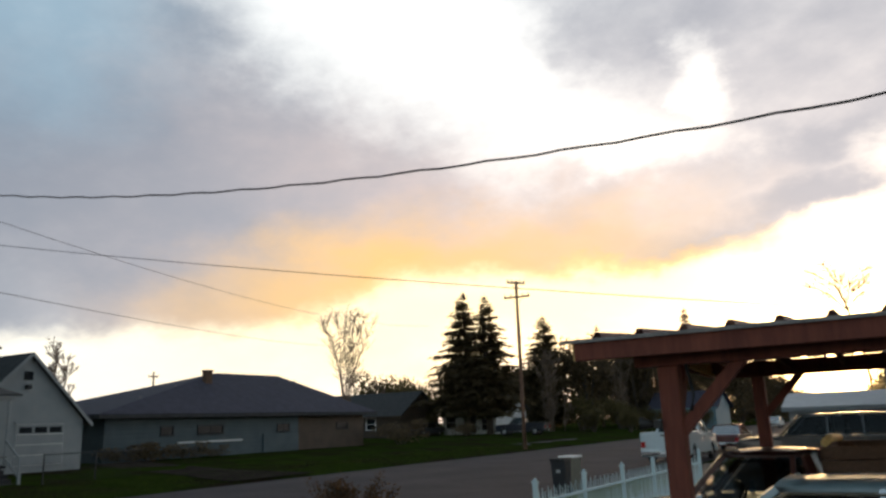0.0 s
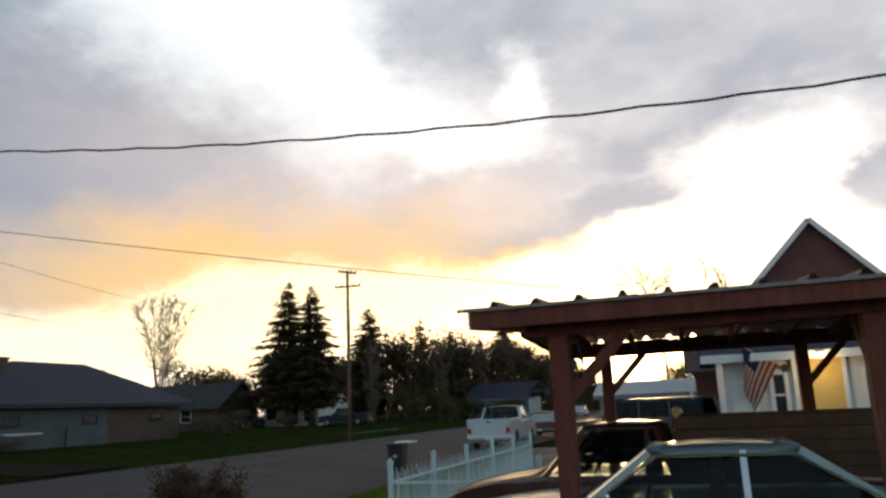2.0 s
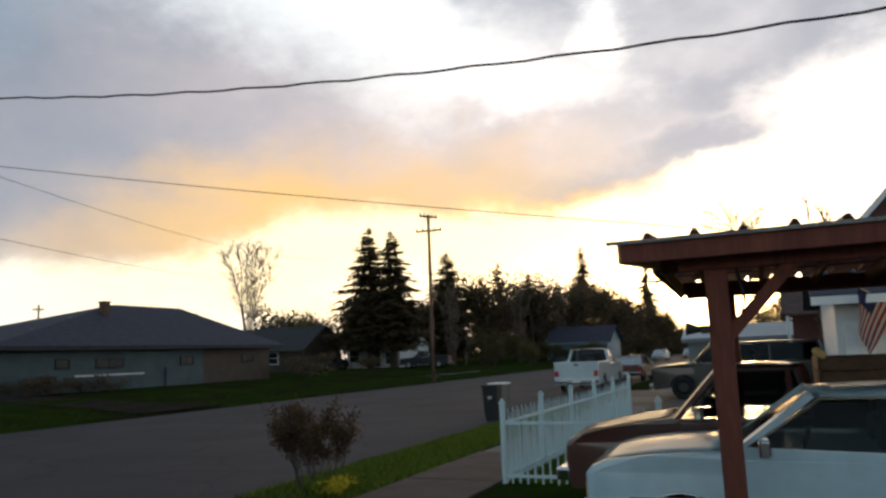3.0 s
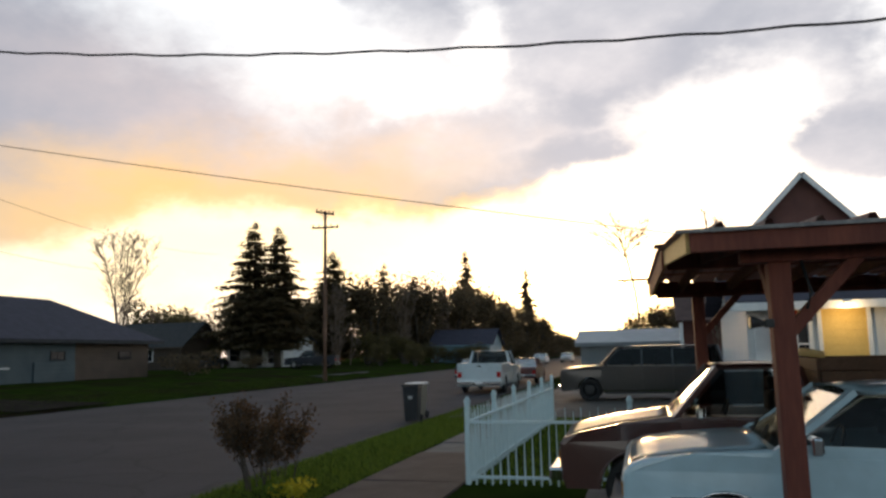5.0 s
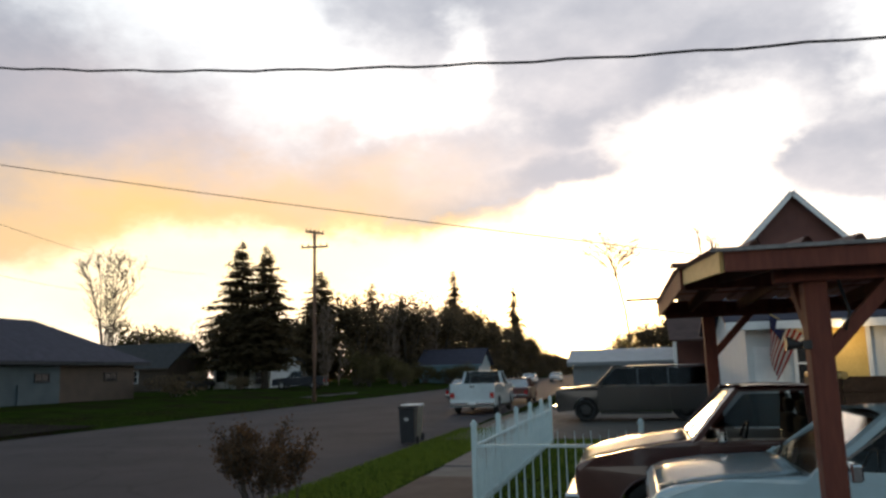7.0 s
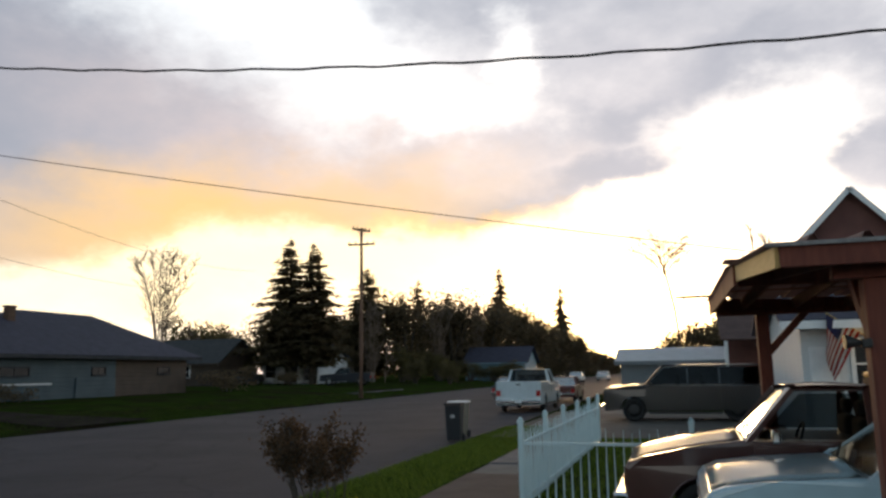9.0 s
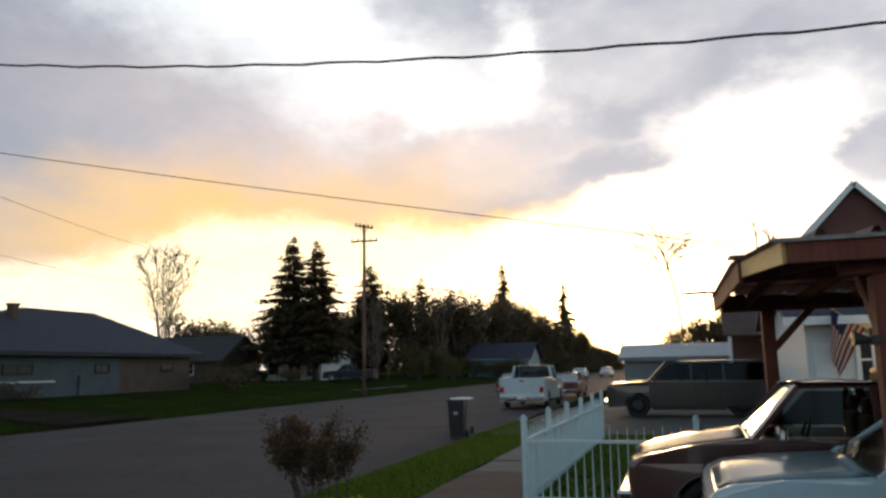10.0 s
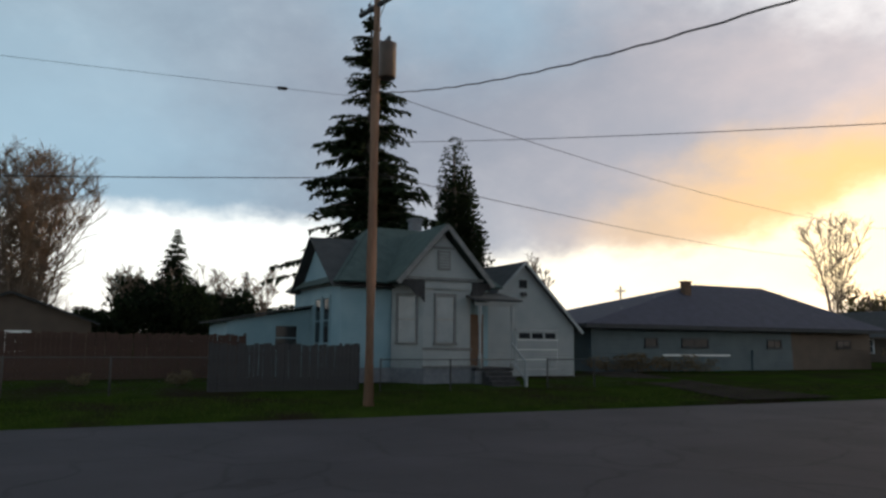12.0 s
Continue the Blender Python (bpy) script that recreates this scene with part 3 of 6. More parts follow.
# ---- white picket fence ----
def picket_run(label, origin, ang, length, posts, first_post=True):
    fence = empty("picket_fence", *origin, ang)
    tagged(fence, label, "fence", "white picket fences")
    pw = 0.024 if ang else 0.013
    bm = box(-pw, -0.014, 0.03, pw, 0.014, 1.0, 0.003)
    top = max(v.co.z for v in bm.verts)
    for v in bm.verts:
        if v.co.z > top - 0.004:
            v.co.x *= 0.25
            v.co.y *= 0.25
            v.co.z += 0.02
    pm = bpy.data.meshes.new("picket")
    bm.to_mesh(pm)
    bm.free()
    pm.materials.append(FENCE_PAINT)
    n = int(length / 0.106)
    for i in range(1, n):
        x = i * length / n
        if min(abs(x - p) for p in posts) < 0.05:
            continue
        ob = new("picket", pm)
        ob.parent = fence
        ob.matrix_basis = pose(x, random.uniform(-0.002, 0.002), random.uniform(-0.006, 0.006) - (0.05 if i % 2 else 0.0), random.uniform(-0.4, 0.4), random.uniform(-0.5, 0.5), 0)
    for z in (0.11, 0.83):
        part("rail", box(0, -0.022, z - 0.02, length, 0.022, z + 0.02, 0.004), FENCE_PAINT, fence)
    for k, p in enumerate(posts):
        if k == 0 and not first_post:
            continue
        post_ob = part("post", box(p - 0.033, -0.033, 0.0, p + 0.033, 0.033, 1.10, 0.006), FENCE_PAINT, fence)
        bm = bmesh.new()
        add_box(bm, p - 0.042, -0.042, 1.10, p + 0.042, 0.042, 1.125, 0.004)
        tube(bm, [(p, 0, 1.125), (p, 0, 1.15), (p, 0, 1.17)], [0.028, 0.03, 0.008], 8)
        part("post_cap", bm, FENCE_PAINT, post_ob)
    return fence


picket_run("white painted metal picket fence along the pavement", (-1.4, 10.4, 0.04), 89.45, 9.3, [0, 1.86, 3.72, 5.58, 7.44, 9.3])
picket_run("white painted metal picket fence across the yard", (-1.4, 10.4, 0.04), 0, 2.95, [0, 2.15, 2.95], False)

# ---- wheelie bins at the kerb ----
def wheelie_bin(label, x, y, rz, body, lid):
    b = empty("wheelie_bin", x, y, 0.0 if x < -4.6 else 0.05, rz)
    b.matrix_basis = b.matrix_basis @ Matrix.Diagonal((0.78, 0.85, 1.0, 1.0))
    tagged(b, label, "bin", "bins at the kerb")
    bm = box(-0.27, -0.30, 0.06, 0.27, 0.30, 0.93, 0.03)
    for v in bm.verts:
        k = 0.80 + 0.20 * min(v.co.z / 0.93, 1)
        v.co.x *= k
        v.co.y *= k
    part("body", bm, body, b)
    bm = box(-0.30, -0.34, 0.935, 0.30, 0.33, 0.985, 0.02)
    for v in bm.verts:
        v.co.z += 0.045 * (1 - (v.co.x / 0.3) ** 2)
    lid_ob = part("lid", bm, lid, b)
    part("handle", box(-0.24, 0.33, 0.94, 0.24, 0.37, 0.975, 0.012), body, lid_ob)
    part("badge", box(-0.07, -0.303, 0.62, 0.07, -0.292, 0.70, 0.002), LENS_CLEAR, b, "pale moulded badge")
    for sx in (-0.26, 0.26):
        bm = bmesh.new()
        tube(bm, [(sx - 0.025, 0.24, 0.10), (sx + 0.025, 0.24, 0.10)], 0.10, 14)
        part("wheel", bm, RUBBER, b)
    return b


BIN_DARK = surface("dark_plastic", (0.014, 0.015, 0.018), (0.024, 0.025, 0.029), 3, 0.75, bump=0.1)
BIN_TAN = surface("tan_plastic", (0.20, 0.18, 0.14), (0.27, 0.24, 0.19), 3, 0.5, bump=0.1)
wheelie_bin("dark grey plastic wheelie bin with a closed lid", -5.05, 19.95, 4, BIN_DARK, BIN_DARK)
wheelie_bin("tan plastic wheelie bin with a pale lid", -5.28, 21.2, -8, BIN_TAN, WHITE_PAINT)

# ---- utility poles and wires ----
def utility_pole(label, x, y, z, h, arms, lean=0.0, transformer=False):
    p = empty("utility_pole", x, y, z)
    p.matrix_basis = pose(x, y, z, 0, lean, 0)
    tagged(p, label, "utility pole")
    bm = bmesh.new()
    tube(bm, [(0, 0, -0.25), (0, 0, h * 0.3), (0.01, 0, h * 0.65), (0, 0, h)], [0.165, 0.15, 0.13, 0.105], 14)
    part("shaft", bm, POLE_WOOD, p)
    for az, half, rot in arms:
        c, s = math.cos(radians(rot)), math.sin(radians(rot))
        bm = bmesh.new()
        beam_between(bm, (-half * c, -half * s, az), (half * c, half * s, az), 0.10, 0.12)
        arm = part("crossarm", bm, GREY_WOOD, p)
        for k in (-0.92, -0.45, 0.45, 0.92):
            bm = bmesh.new()
            q = (half * k * c, half * k * s)
            tube(bm, [(*q, az + 0.05), (*q, az + 0.12), (*q, az + 0.17), (*q, az + 0.22)], [0.02, 0.05, 0.055, 0.025], 8)
            part("insulator", bm, STONE, arm)
        for sg in (-1, 1):
            bm = bmesh.new()
            beam_between(bm, (sg * half * 0.5 * c, sg * half * 0.5 * s, az - 0.05), (0, 0, az - 0.55), 0.03, 0.012)
            part("arm_brace", bm, STEEL, arm)
    if transformer:
        bm = bmesh.new()
        tube(bm, [(0.62, 0.12, 9.35), (0.62, 0.12, 9.40), (0.62, 0.12, 10.32), (0.62, 0.12, 10.40), (0.62, 0.12, 10.44)], [0.22, 0.25, 0.25, 0.26, 0.16], 20)
        tr = part("transformer", bm, surface("transformer_tank", (0.040, 0.024, 0.018), (0.085, 0.050, 0.036), 4, 0.5, bump=0.15), p, "rusty grey can transformer")
        for dx in (-0.10, 0.10):
            bm = bmesh.new()
            tube(bm, [(0.62 + dx, 0.12, 10.42), (0.62 + dx, 0.12, 10.55), (0.62 + dx, 0.12, 10.62)], [0.05, 0.06, 0.02], 8)
            part("bushing", bm, STONE, tr)
        for zz in (9.6, 10.2):
            part("bracket", box(0.1, 0.05, zz, 0.42, 0.13, zz + 0.05), STEEL, tr)
    return p


utility_pole("tall weathered wooden utility pole carrying a transformer", -20.78, 8.9, 0.13, 13.3, [(11.78, 0.95, 12)], 0.35, True)
utility_pole("wooden utility pole with two crossarms by the corner", -19.72, 48.5, 0.13, 11.5, [(11.35, 0.75, 60), (10.35, 0.95, 5)], 0.0)
utility_pole("small distant wooden utility pole behind the roofs", -75.0, 62.0, 0.6, 8.6, [(8.0, 0.6, 40)], 0.0)


def wire(label, a, b, sag, r, twist=0.0):
    bm = bmesh.new()
    a, b = Vector(a), Vector(b)
    n = 90
    pts = []
    for i in range(n + 1):
        s = i / n
        p = a.lerp(b, s)
        p.z -= 4 * sag * s * (1 - s)
        p.z += twist * math.sin(i * 1.9)
        pts.append(p)
    tube(bm, pts, r, 5)
    ob = mesh_ob("overhead_wire", bm, BLACK_CABLE)
    tagged(ob, label, "wire", "overhead wires")
    return ob


wire("thick twisted black service cable over the street", (-20.66, 8.9, 9.22), (10.6, 8.0, 5.05), 1.38, 0.016, 0.012)
wire("thin black overhead wire crossing the street", (-20.66, 8.9, 7.71), (13.27, 16.47, 2.23), 0.36, 0.008)
wire("thin black overhead wire to the far lots", (-20.9, 8.9, 9.39), (-42.0, 72.2, 12.62), 1.32, 0.011)
wire("black telephone cable between the pole and far lots", (-20.9, 8.9, 6.87), (-55.0, 72.5, 11.38), 0.51, 0.013)
wire("black telephone cable running along the far lots", (-20.9, 8.8, 6.70), (-22.4, -45.0, 4.1), 0.75, 0.013)
thin = wire("thin black wire with a splice case along the far lots", (-20.9, 8.8, 9.10), (-22.2, -45.0, 8.5), 0.35, 0.006)
bm = bmesh.new()
tube(bm, [(-20.96, 6.36, 9.01), (-20.96, 6.30, 9.01), (-20.965, 6.10, 9.0), (-20.965, 6.04, 9.0)], [0.02, 0.05, 0.05, 0.02], 10)
part("splice_case", bm, BLACK_CABLE, thin)


# ---- trees ----
def conifer(name, label, h, spread, mat, seed, droop=0.35, bare=0.06, ragged=0.3, fronds=9, fs=1.0):
    """A spruce: tapered trunk, drooping limbs in whorls, each with many flat sprays of needles."""
    rnd = random.Random(seed)
    tree = empty(name, 0, 0, 0)
    tagged(tree, label, "tree")
    bm = bmesh.new()
    tube(bm, [(0, 0, -0.2), (0.03 * h * 0.1, 0, h * 0.4), (0, 0.01 * h, h * 0.75), (0, 0, h)], [0.02 * h, 0.014 * h, 0.007 * h, 0.001 * h], 8)
    limbs = []
    z = h * bare
    while z < h * 0.985:
        t = (z / h - bare) / (1 - bare)
        reach = spread * (1 - t) ** 0.85 * (0.25 + 0.75 * min(1, t * 6 + 0.55))
        for _ in range(rnd.choice((5, 6, 7))):
            a = rnd.uniform(0, 2 * math.pi)
            ln = max(0.12, reach * rnd.uniform(1 - ragged, 1 + ragged * 0.5))
            dz = -droop * ln * rnd.uniform(0.5, 1.2) + 0.12 * ln * (t > 0.75)
            tip = Vector((math.cos(a) * ln, math.sin(a) * ln, z + dz))
            limbs.append((Vector((0, 0, z)), tip))
        z += h * 0.019 * rnd.uniform(0.7, 1.3)
    for p, q in limbs[::2]:
        tube(bm, [p, p.lerp(q, 0.5) + Vector((0, 0, 0.04 * (q - p).length)), q], [0.004 * h * 0.6, 0.002 * h, 0.0006 * h], 4, False)
    part("trunk", bm, BARK, tree)
    verts, faces = [], []
    for p, q in limbs:
        d = q - p
        side = Vector((-d.y, d.x, 0)).normalized()
        k = max(4, int(fronds * (0.4 + d.length / spread)))
        for i in range(k):
            s = (i + rnd.random()) / k
            c = p + d * s + Vector((0, 0, 0.05 * d.length * math.sin(s * 3.1)))
            w = (0.13 + 0.20 * (1 - s)) * min(d.length, spread * 0.8) * rnd.uniform(0.6, 1.3) * fs + 0.012 * h * fs
            for sg in (-1, 1):
                e = c + side * sg * w + d.normalized() * w * rnd.uniform(0.1, 0.8) + Vector((0, 0, -w * rnd.uniform(0.1, 0.9)))
                g = c + d.normalized() * w * 0.45 + Vector((0, 0, -w * rnd.uniform(-0.1, 0.35)))
                f0 = c + (e - c) * 0.4 + Vector((0, 0, -w * 0.45 * rnd.random()))
                n = len(verts)
                verts += [c, f0, e, g]
                faces.append((n, n + 1, n + 2, n + 3))
    me = bpy.data.meshes.new("crown")
    me.from_pydata([tuple(v) for v in verts], [], faces)
    me.materials.append(mat)
    crown = new("crown", me)
    crown.parent = tree
    return tree


def limb_tree(name, label, h, seed, depth=6, lean=0.5, trunk=0.12, twig_mat=None, first=0.3, leaves=None, leaf_n=0, leaf=0.12, stems=1, base_spread=0.0, ratio=0.72, fine=0.014):
    """A bare or budding broadleaf tree: limbs that fork down to twigs, with leaf clumps where asked."""
    rnd = random.Random(seed)
    tree = empty(name, 0, 0, 0)
    tagged(tree, label, "tree")
    bm = bmesh.new()
    fine_bm = bmesh.new()
    tips = []

    def grow(p, d, ln, r, lev):
        mid = p + d * ln * 0.5 + Vector((rnd.uniform(-1, 1), rnd.uniform(-1, 1), 0)) * ln * 0.06
        q = p + d * ln
        tube(bm if lev < 3 else fine_bm, [p, mid, q], [max(r, fine * 1.15), max(r * 0.85, fine * 1.07), max(r * 0.68, fine)], 6 if lev < 3 else 4 if lev < 5 else 3, False)
        if lev >= 2:
            tips.append((q, lev))
        if lev >= depth:
            return
        for _ in range(2 if lev < 1 else rnd.choice((2, 2, 3))):
            nd = (d + Vector((rnd.uniform(-1, 1), rnd.uniform(-1, 1), rnd.uniform(-0.25, 0.75))) * lean).normalized()
            grow(q if rnd.random() < 0.75 else mid, nd, ln * rnd.uniform(ratio - 0.14, ratio + 0.12), r * 0.62, lev + 1)

    for s in range(stems):
        a = rnd.uniform(0, 6.28)
        d0 = Vector((math.cos(a) * base_spread, math.sin(a) * base_spread, 1)).normalized()
        grow(Vector((math.cos(a), math.sin(a), 0)) * base_spread * 0.8 + Vector((0, 0, -0.2)), d0, h * first, trunk, 0)
    part("trunk", bm, twig_mat or BARK, tree)
    part("twig_crown", fine_bm, twig_mat or BARK, tree)
    if leaves:
        verts, faces = [], []
        for q, lev in tips:
            for _ in range(leaf_n):
                c = q + Vector((rnd.gauss(0, 1), rnd.gauss(0, 1), rnd.gauss(0, 0.8))) * leaf * 2.6
                u = Vector((rnd.uniform(-1, 1), rnd.uniform(-1, 1), rnd.uniform(-1, 1))).normalized() * leaf
                v = u.orthogonal().normalized() * leaf * rnd.uniform(0.5, 0.9)
                n = len(verts)
                verts += [c - u, c + v, c + u, c - v]
                faces.append((n, n + 1, n + 2, n + 3))
        me = bpy.data.meshes.new("crown")
        me.from_pydata([tuple(v) for v in verts], [], faces)
        me.materials.append(leaves)
        crown = new("crown", me)
        crown.parent = tree
    return tree


def dome_tree(name, label, h, wide, seed, stems=14, low=0.25, root=0.8, branches=26, twigs=9, r0=0.09, fine=0.016, mat=None, up=0.5):
    """A leafless broadleaf tree: stems that rise close together, curved branches and a rounded crown of fine twigs."""
    rnd = random.Random(seed)
    tree = empty(name, 0, 0, 0)
    tagged(tree, label, "tree")
    bm, fine_bm = bmesh.new(), bmesh.new()
    mid = h * (low + 1) / 2
    half = h * (1 - low) / 2

    def inside(p):
        return (p.x / wide) ** 2 + (p.y / wide) ** 2 + ((p.z - mid) / half) ** 2

    for k in range(stems):
        a, q = k * 2.4 + rnd.uniform(-0.3, 0.3), math.sqrt((k + 0.5) / stems)
        foot = Vector((math.cos(a) * root * q, math.sin(a) * root * q, -0.2))
        top = Vector((math.cos(a) * wide * 0.78 * q, math.sin(a) * wide * 0.78 * q, mid + half * math.sqrt(max(0.1, 1 - 0.75 * q * q)) * rnd.uniform(0.8, 0.98)))
        path = [foot.lerp(top, u) + Vector((0, 0, h * 0.05 * math.sin(math.pi * u))) - Vector((top.x, top.y, 0)) * 0.22 * math.sin(math.pi * u)
                + Vector((rnd.uniform(-1, 1), rnd.uniform(-1, 1), 0)) * 0.012 * h for u in (0, 0.25, 0.5, 0.75, 1.0)]
        tube(bm, path, [r0, r0 * 0.8, r0 * 0.6, r0 * 0.42, fine * 1.3], 5, False)
        for j in range(branches):
            u = rnd.uniform(max(0.15, low * 0.9), 1.0) * 3.98
            i = int(u)
            p = path[i].lerp(path[i + 1], u - i)
            az = rnd.uniform(0, 6.28)
            d = Vector((math.cos(az), math.sin(az), rnd.uniform(up, up + 1.0))).normalized()
            ln = wide * rnd.uniform(0.22, 0.5)
            q1, q2 = p + d * ln * 0.5, p + d * ln + Vector((0, 0, ln * 0.16))
            if inside(q2) > 1.05:
                q2 = p.lerp(q2, 0.5)
                q1 = p.lerp(q2, 0.5)
                if inside(q2) > 1.15:
                    continue
            tube(fine_bm, [p, q1, q2], [fine * 1.9, fine * 1.5, fine], 3, False)
            for _ in range(twigs):
                v = rnd.random()
                c = p.lerp(q1, v * 2) if v < 0.5 else q1.lerp(q2, v * 2 - 1)
                e = c + (d * 0.6 + Vector((rnd.uniform(-1, 1), rnd.uniform(-1, 1), rnd.uniform(-0.1, 1.1)))).normalized() * ln * rnd.uniform(0.2, 0.5)
                tube(fine_bm, [c, c.lerp(e, 0.5) + Vector((0, 0, 0.02 * ln)), e], [fine, fine * 0.85, fine * 0.7], 3, False)
    part("trunk", bm, mat or BARK, tree)
    part("twig_crown", fine_bm, mat or BARK, tree)
    return tree


def fan_tree(name, label, h, reach, seed):
    """A thin bent trunk with a flat fan of fine branches at its top."""
    rnd = random.Random(seed)
    tree = empty(name, 0, 0, 0)
    tagged(tree, label, "tree")
    path = [Vector((0.04 * h * math.sin(2.2 * s) - 0.14 * h * s * s, 0, -0.2 + (h + 0.2) * s)) for s in (0, 0.2, 0.4, 0.6, 0.8, 0.92, 1.0)]
    bm = bmesh.new()
    tube(bm, path, [0.11, 0.10, 0.09, 0.085, 0.075, 0.065, 0.055], 7, False)
    part("trunk", bm, BARK, tree)
    bm = bmesh.new()
    for k in range(19):
        a = k * 2.4 + rnd.uniform(-0.3, 0.3)
        p = path[-3].lerp(path[-1], rnd.uniform(0.1, 1.0))
        ln = reach * rnd.uniform(0.65, 1.1)
        out = Vector((math.cos(a), math.sin(a), 0))
        pts = [p, p + out * ln * 0.35 + Vector((0, 0, ln * 0.38)), p + out * ln * 0.7 + Vector((0, 0, ln * 0.62)), p + out * ln + Vector((0, 0, ln * rnd.uniform(0.6, 0.85)))]
        tube(bm, pts, [0.026, 0.021, 0.017, 0.013], 4, False)
        for j in range(20):
            s = rnd.uniform(0.8, 2.9)
            i = int(s)
            q = pts[i].lerp(pts[i + 1], s - i)
            d = (out * 0.7 + Vector((rnd.uniform(-1, 1), rnd.uniform(-1, 1), rnd.uniform(0.0, 1.0)))).normalized() * reach * rnd.uniform(0.15, 0.34)
            tube(bm, [q, q + d * 0.5 + Vector((0, 0, 0.04)), q + d], [0.013, 0.011, 0.009], 3, False)
    part("twig_crown", bm, BARK, tree)
    return tree


def leaf_mass(name, label, w, d, h, n, leaf, mat, seed, category="shrub", lumps=7, stem=True):
    """A dense bush or tree crown: twigs under several uneven lumps of small leaves."""
    rnd = random.Random(seed)
    bush = empty(name, 0, 0, 0)
    tagged(bush, label, category)
    cs = [(rnd.uniform(-0.5, 0.5) * w * 0.75, rnd.uniform(-0.5, 0.5) * d * 0.75, h * rnd.uniform(0.3, 0.82), rnd.uniform(0.22, 0.42)) for _ in range(lumps)]
    if stem:
        bm = bmesh.new()
        for cx, cy, cz, _ in cs:
            tube(bm, [(cx * 0.15, cy * 0.15, -0.05), (cx * 0.5, cy * 0.5, cz * 0.5), (cx, cy, cz), (cx * 1.25, cy * 1.2, min(h, cz * 1.3))],
                 [0.022 * h + 0.005, 0.013 * h + 0.004, 0.007 * h, 0.002 * h], 5, False)
        part("stem", bm, BARK, bush)
    verts, faces = [], []
    for _ in range(n):
        cx, cy, cz, k = rnd.choice(cs)
        v = Vector((rnd.gauss(0, 1), rnd.gauss(0, 1), rnd.gauss(0, 1))).normalized() * (rnd.random() ** 0.45)
        c = Vector((cx + v.x * w * k, cy + v.y * d * k, cz + v.z * h * k * 0.8))
        if c.z < 0.03:
            c.z = rnd.uniform(0.03, 0.3) * h
        u = Vector((rnd.uniform(-1, 1), rnd.uniform(-1, 1), rnd.uniform(-1, 1))).normalized() * leaf * rnd.uniform(0.6, 1.3)
        s = u.orthogonal().normalized() * leaf * rnd.uniform(0.4, 0.8)
        i = len(verts)
        verts += [c - u, c + s, c + u, c - s]
        faces.append((i, i + 1, i + 2, i + 3))
    me = bpy.data.meshes.new("crown")
    me.from_pydata([tuple(v) for v in verts], [], faces)
    me.materials.append(mat)
    crown = new("crown", me)
    crown.parent = bush
    return bush


def put(ob, x, y, z=None, s=1.0, rz=0.0, sz=None):
    ob.matrix_basis = pose(x, y, ground_z(x, y) if z is None else z, 0, 0, rz) @ Matrix.Diagonal((s, s, sz or s, 1))
    return ob


def again(ob, x, y, s=1.0, rz=0.0, sz=None, label=""):
    c = copy_thing(ob, Matrix.Identity(4))
    put(c, x, y, None, s, rz, sz)
    if label:
        c["label"] = label
    return c


# big spruce and ivy-covered tree behind the old house
put(conifer("spruce", "tall dark spruce with drooping limbs behind the old house", 20.0, 4.4, NEEDLES, 3, 0.20, 0.20, 0.55, 20, 0.62), -38.0, 15.1)
ivy = leaf_mass("ivy_tree", "narrow dark ivy-covered tree behind the old house", 1.9, 1.9, 13.2, 17000, 0.095, IVY, 19, "tree", 20)
put(ivy, -40.0, 21.6, None, 1.55, 0, 0.95)
# pair of spruces and their neighbours by the side street
c1 = put(conifer("spruce", "tall dense spruce, one of a pair by the white house", 16.0, 4.0, NEEDLES_B, 11, 0.14, 0.16, 0.42, 15, 0.85), -40.3, 77.0, None, 1.42, 0, 1.02)
c1b = again(c1, -36.9, 76.0, 1.36, 130, 0.965)
c2 = put(conifer("spruce", "broad dense spruce behind the corner pole", 15.6, 5.2, NEEDLES_B, 12, 0.12, 0.08, 0.45, 13, 0.9), -40.6, 100, None, 1.25, 0, 1.02)
c3 = put(conifer("fir", "slender ragged fir standing above the tree line", 20.5, 3.1, NEEDLES_B, 14, 0.25, 0.45, 0.6, 9), -30.5, 140)
c4 = again(c3, -22.0, 160, 0.95, 70)
again(c3, -20.9, 181, 0.52, 200, 0.5)
again(c1, -37.0, 112, 0.95, 40, 0.95)
again(c2, -33.5, 116, 0.85, 80, 0.88)
again(c2, -30.8, 124, 0.80, 210, 0.82)
again(c1, -29.4, 131, 0.7, 20, 0.78)
again(c2, -26.9, 142, 0.75, 300, 0.74)
again(c2, -24.2, 150, 0.70, 100, 0.70)
again(c1, -22.8, 158, 0.6, 260, 0.6)
again(c2, -21.6, 170, 0.58, 30, 0.56)
again(c2, -20.8, 185, 0.50, 160, 0.46)
again(c2, -20.0, 200, 0.48, 10, 0.40)
again(c2, -19.5, 225, 0.5, 90, 0.38)
again(c2, -19.0, 250, 0.55, 45, 0.38)
again(c2, -45.0, 108, 0.8, 45, 0.80)
again(c1, -60.0, 110, 0.65, 45, 0.6)
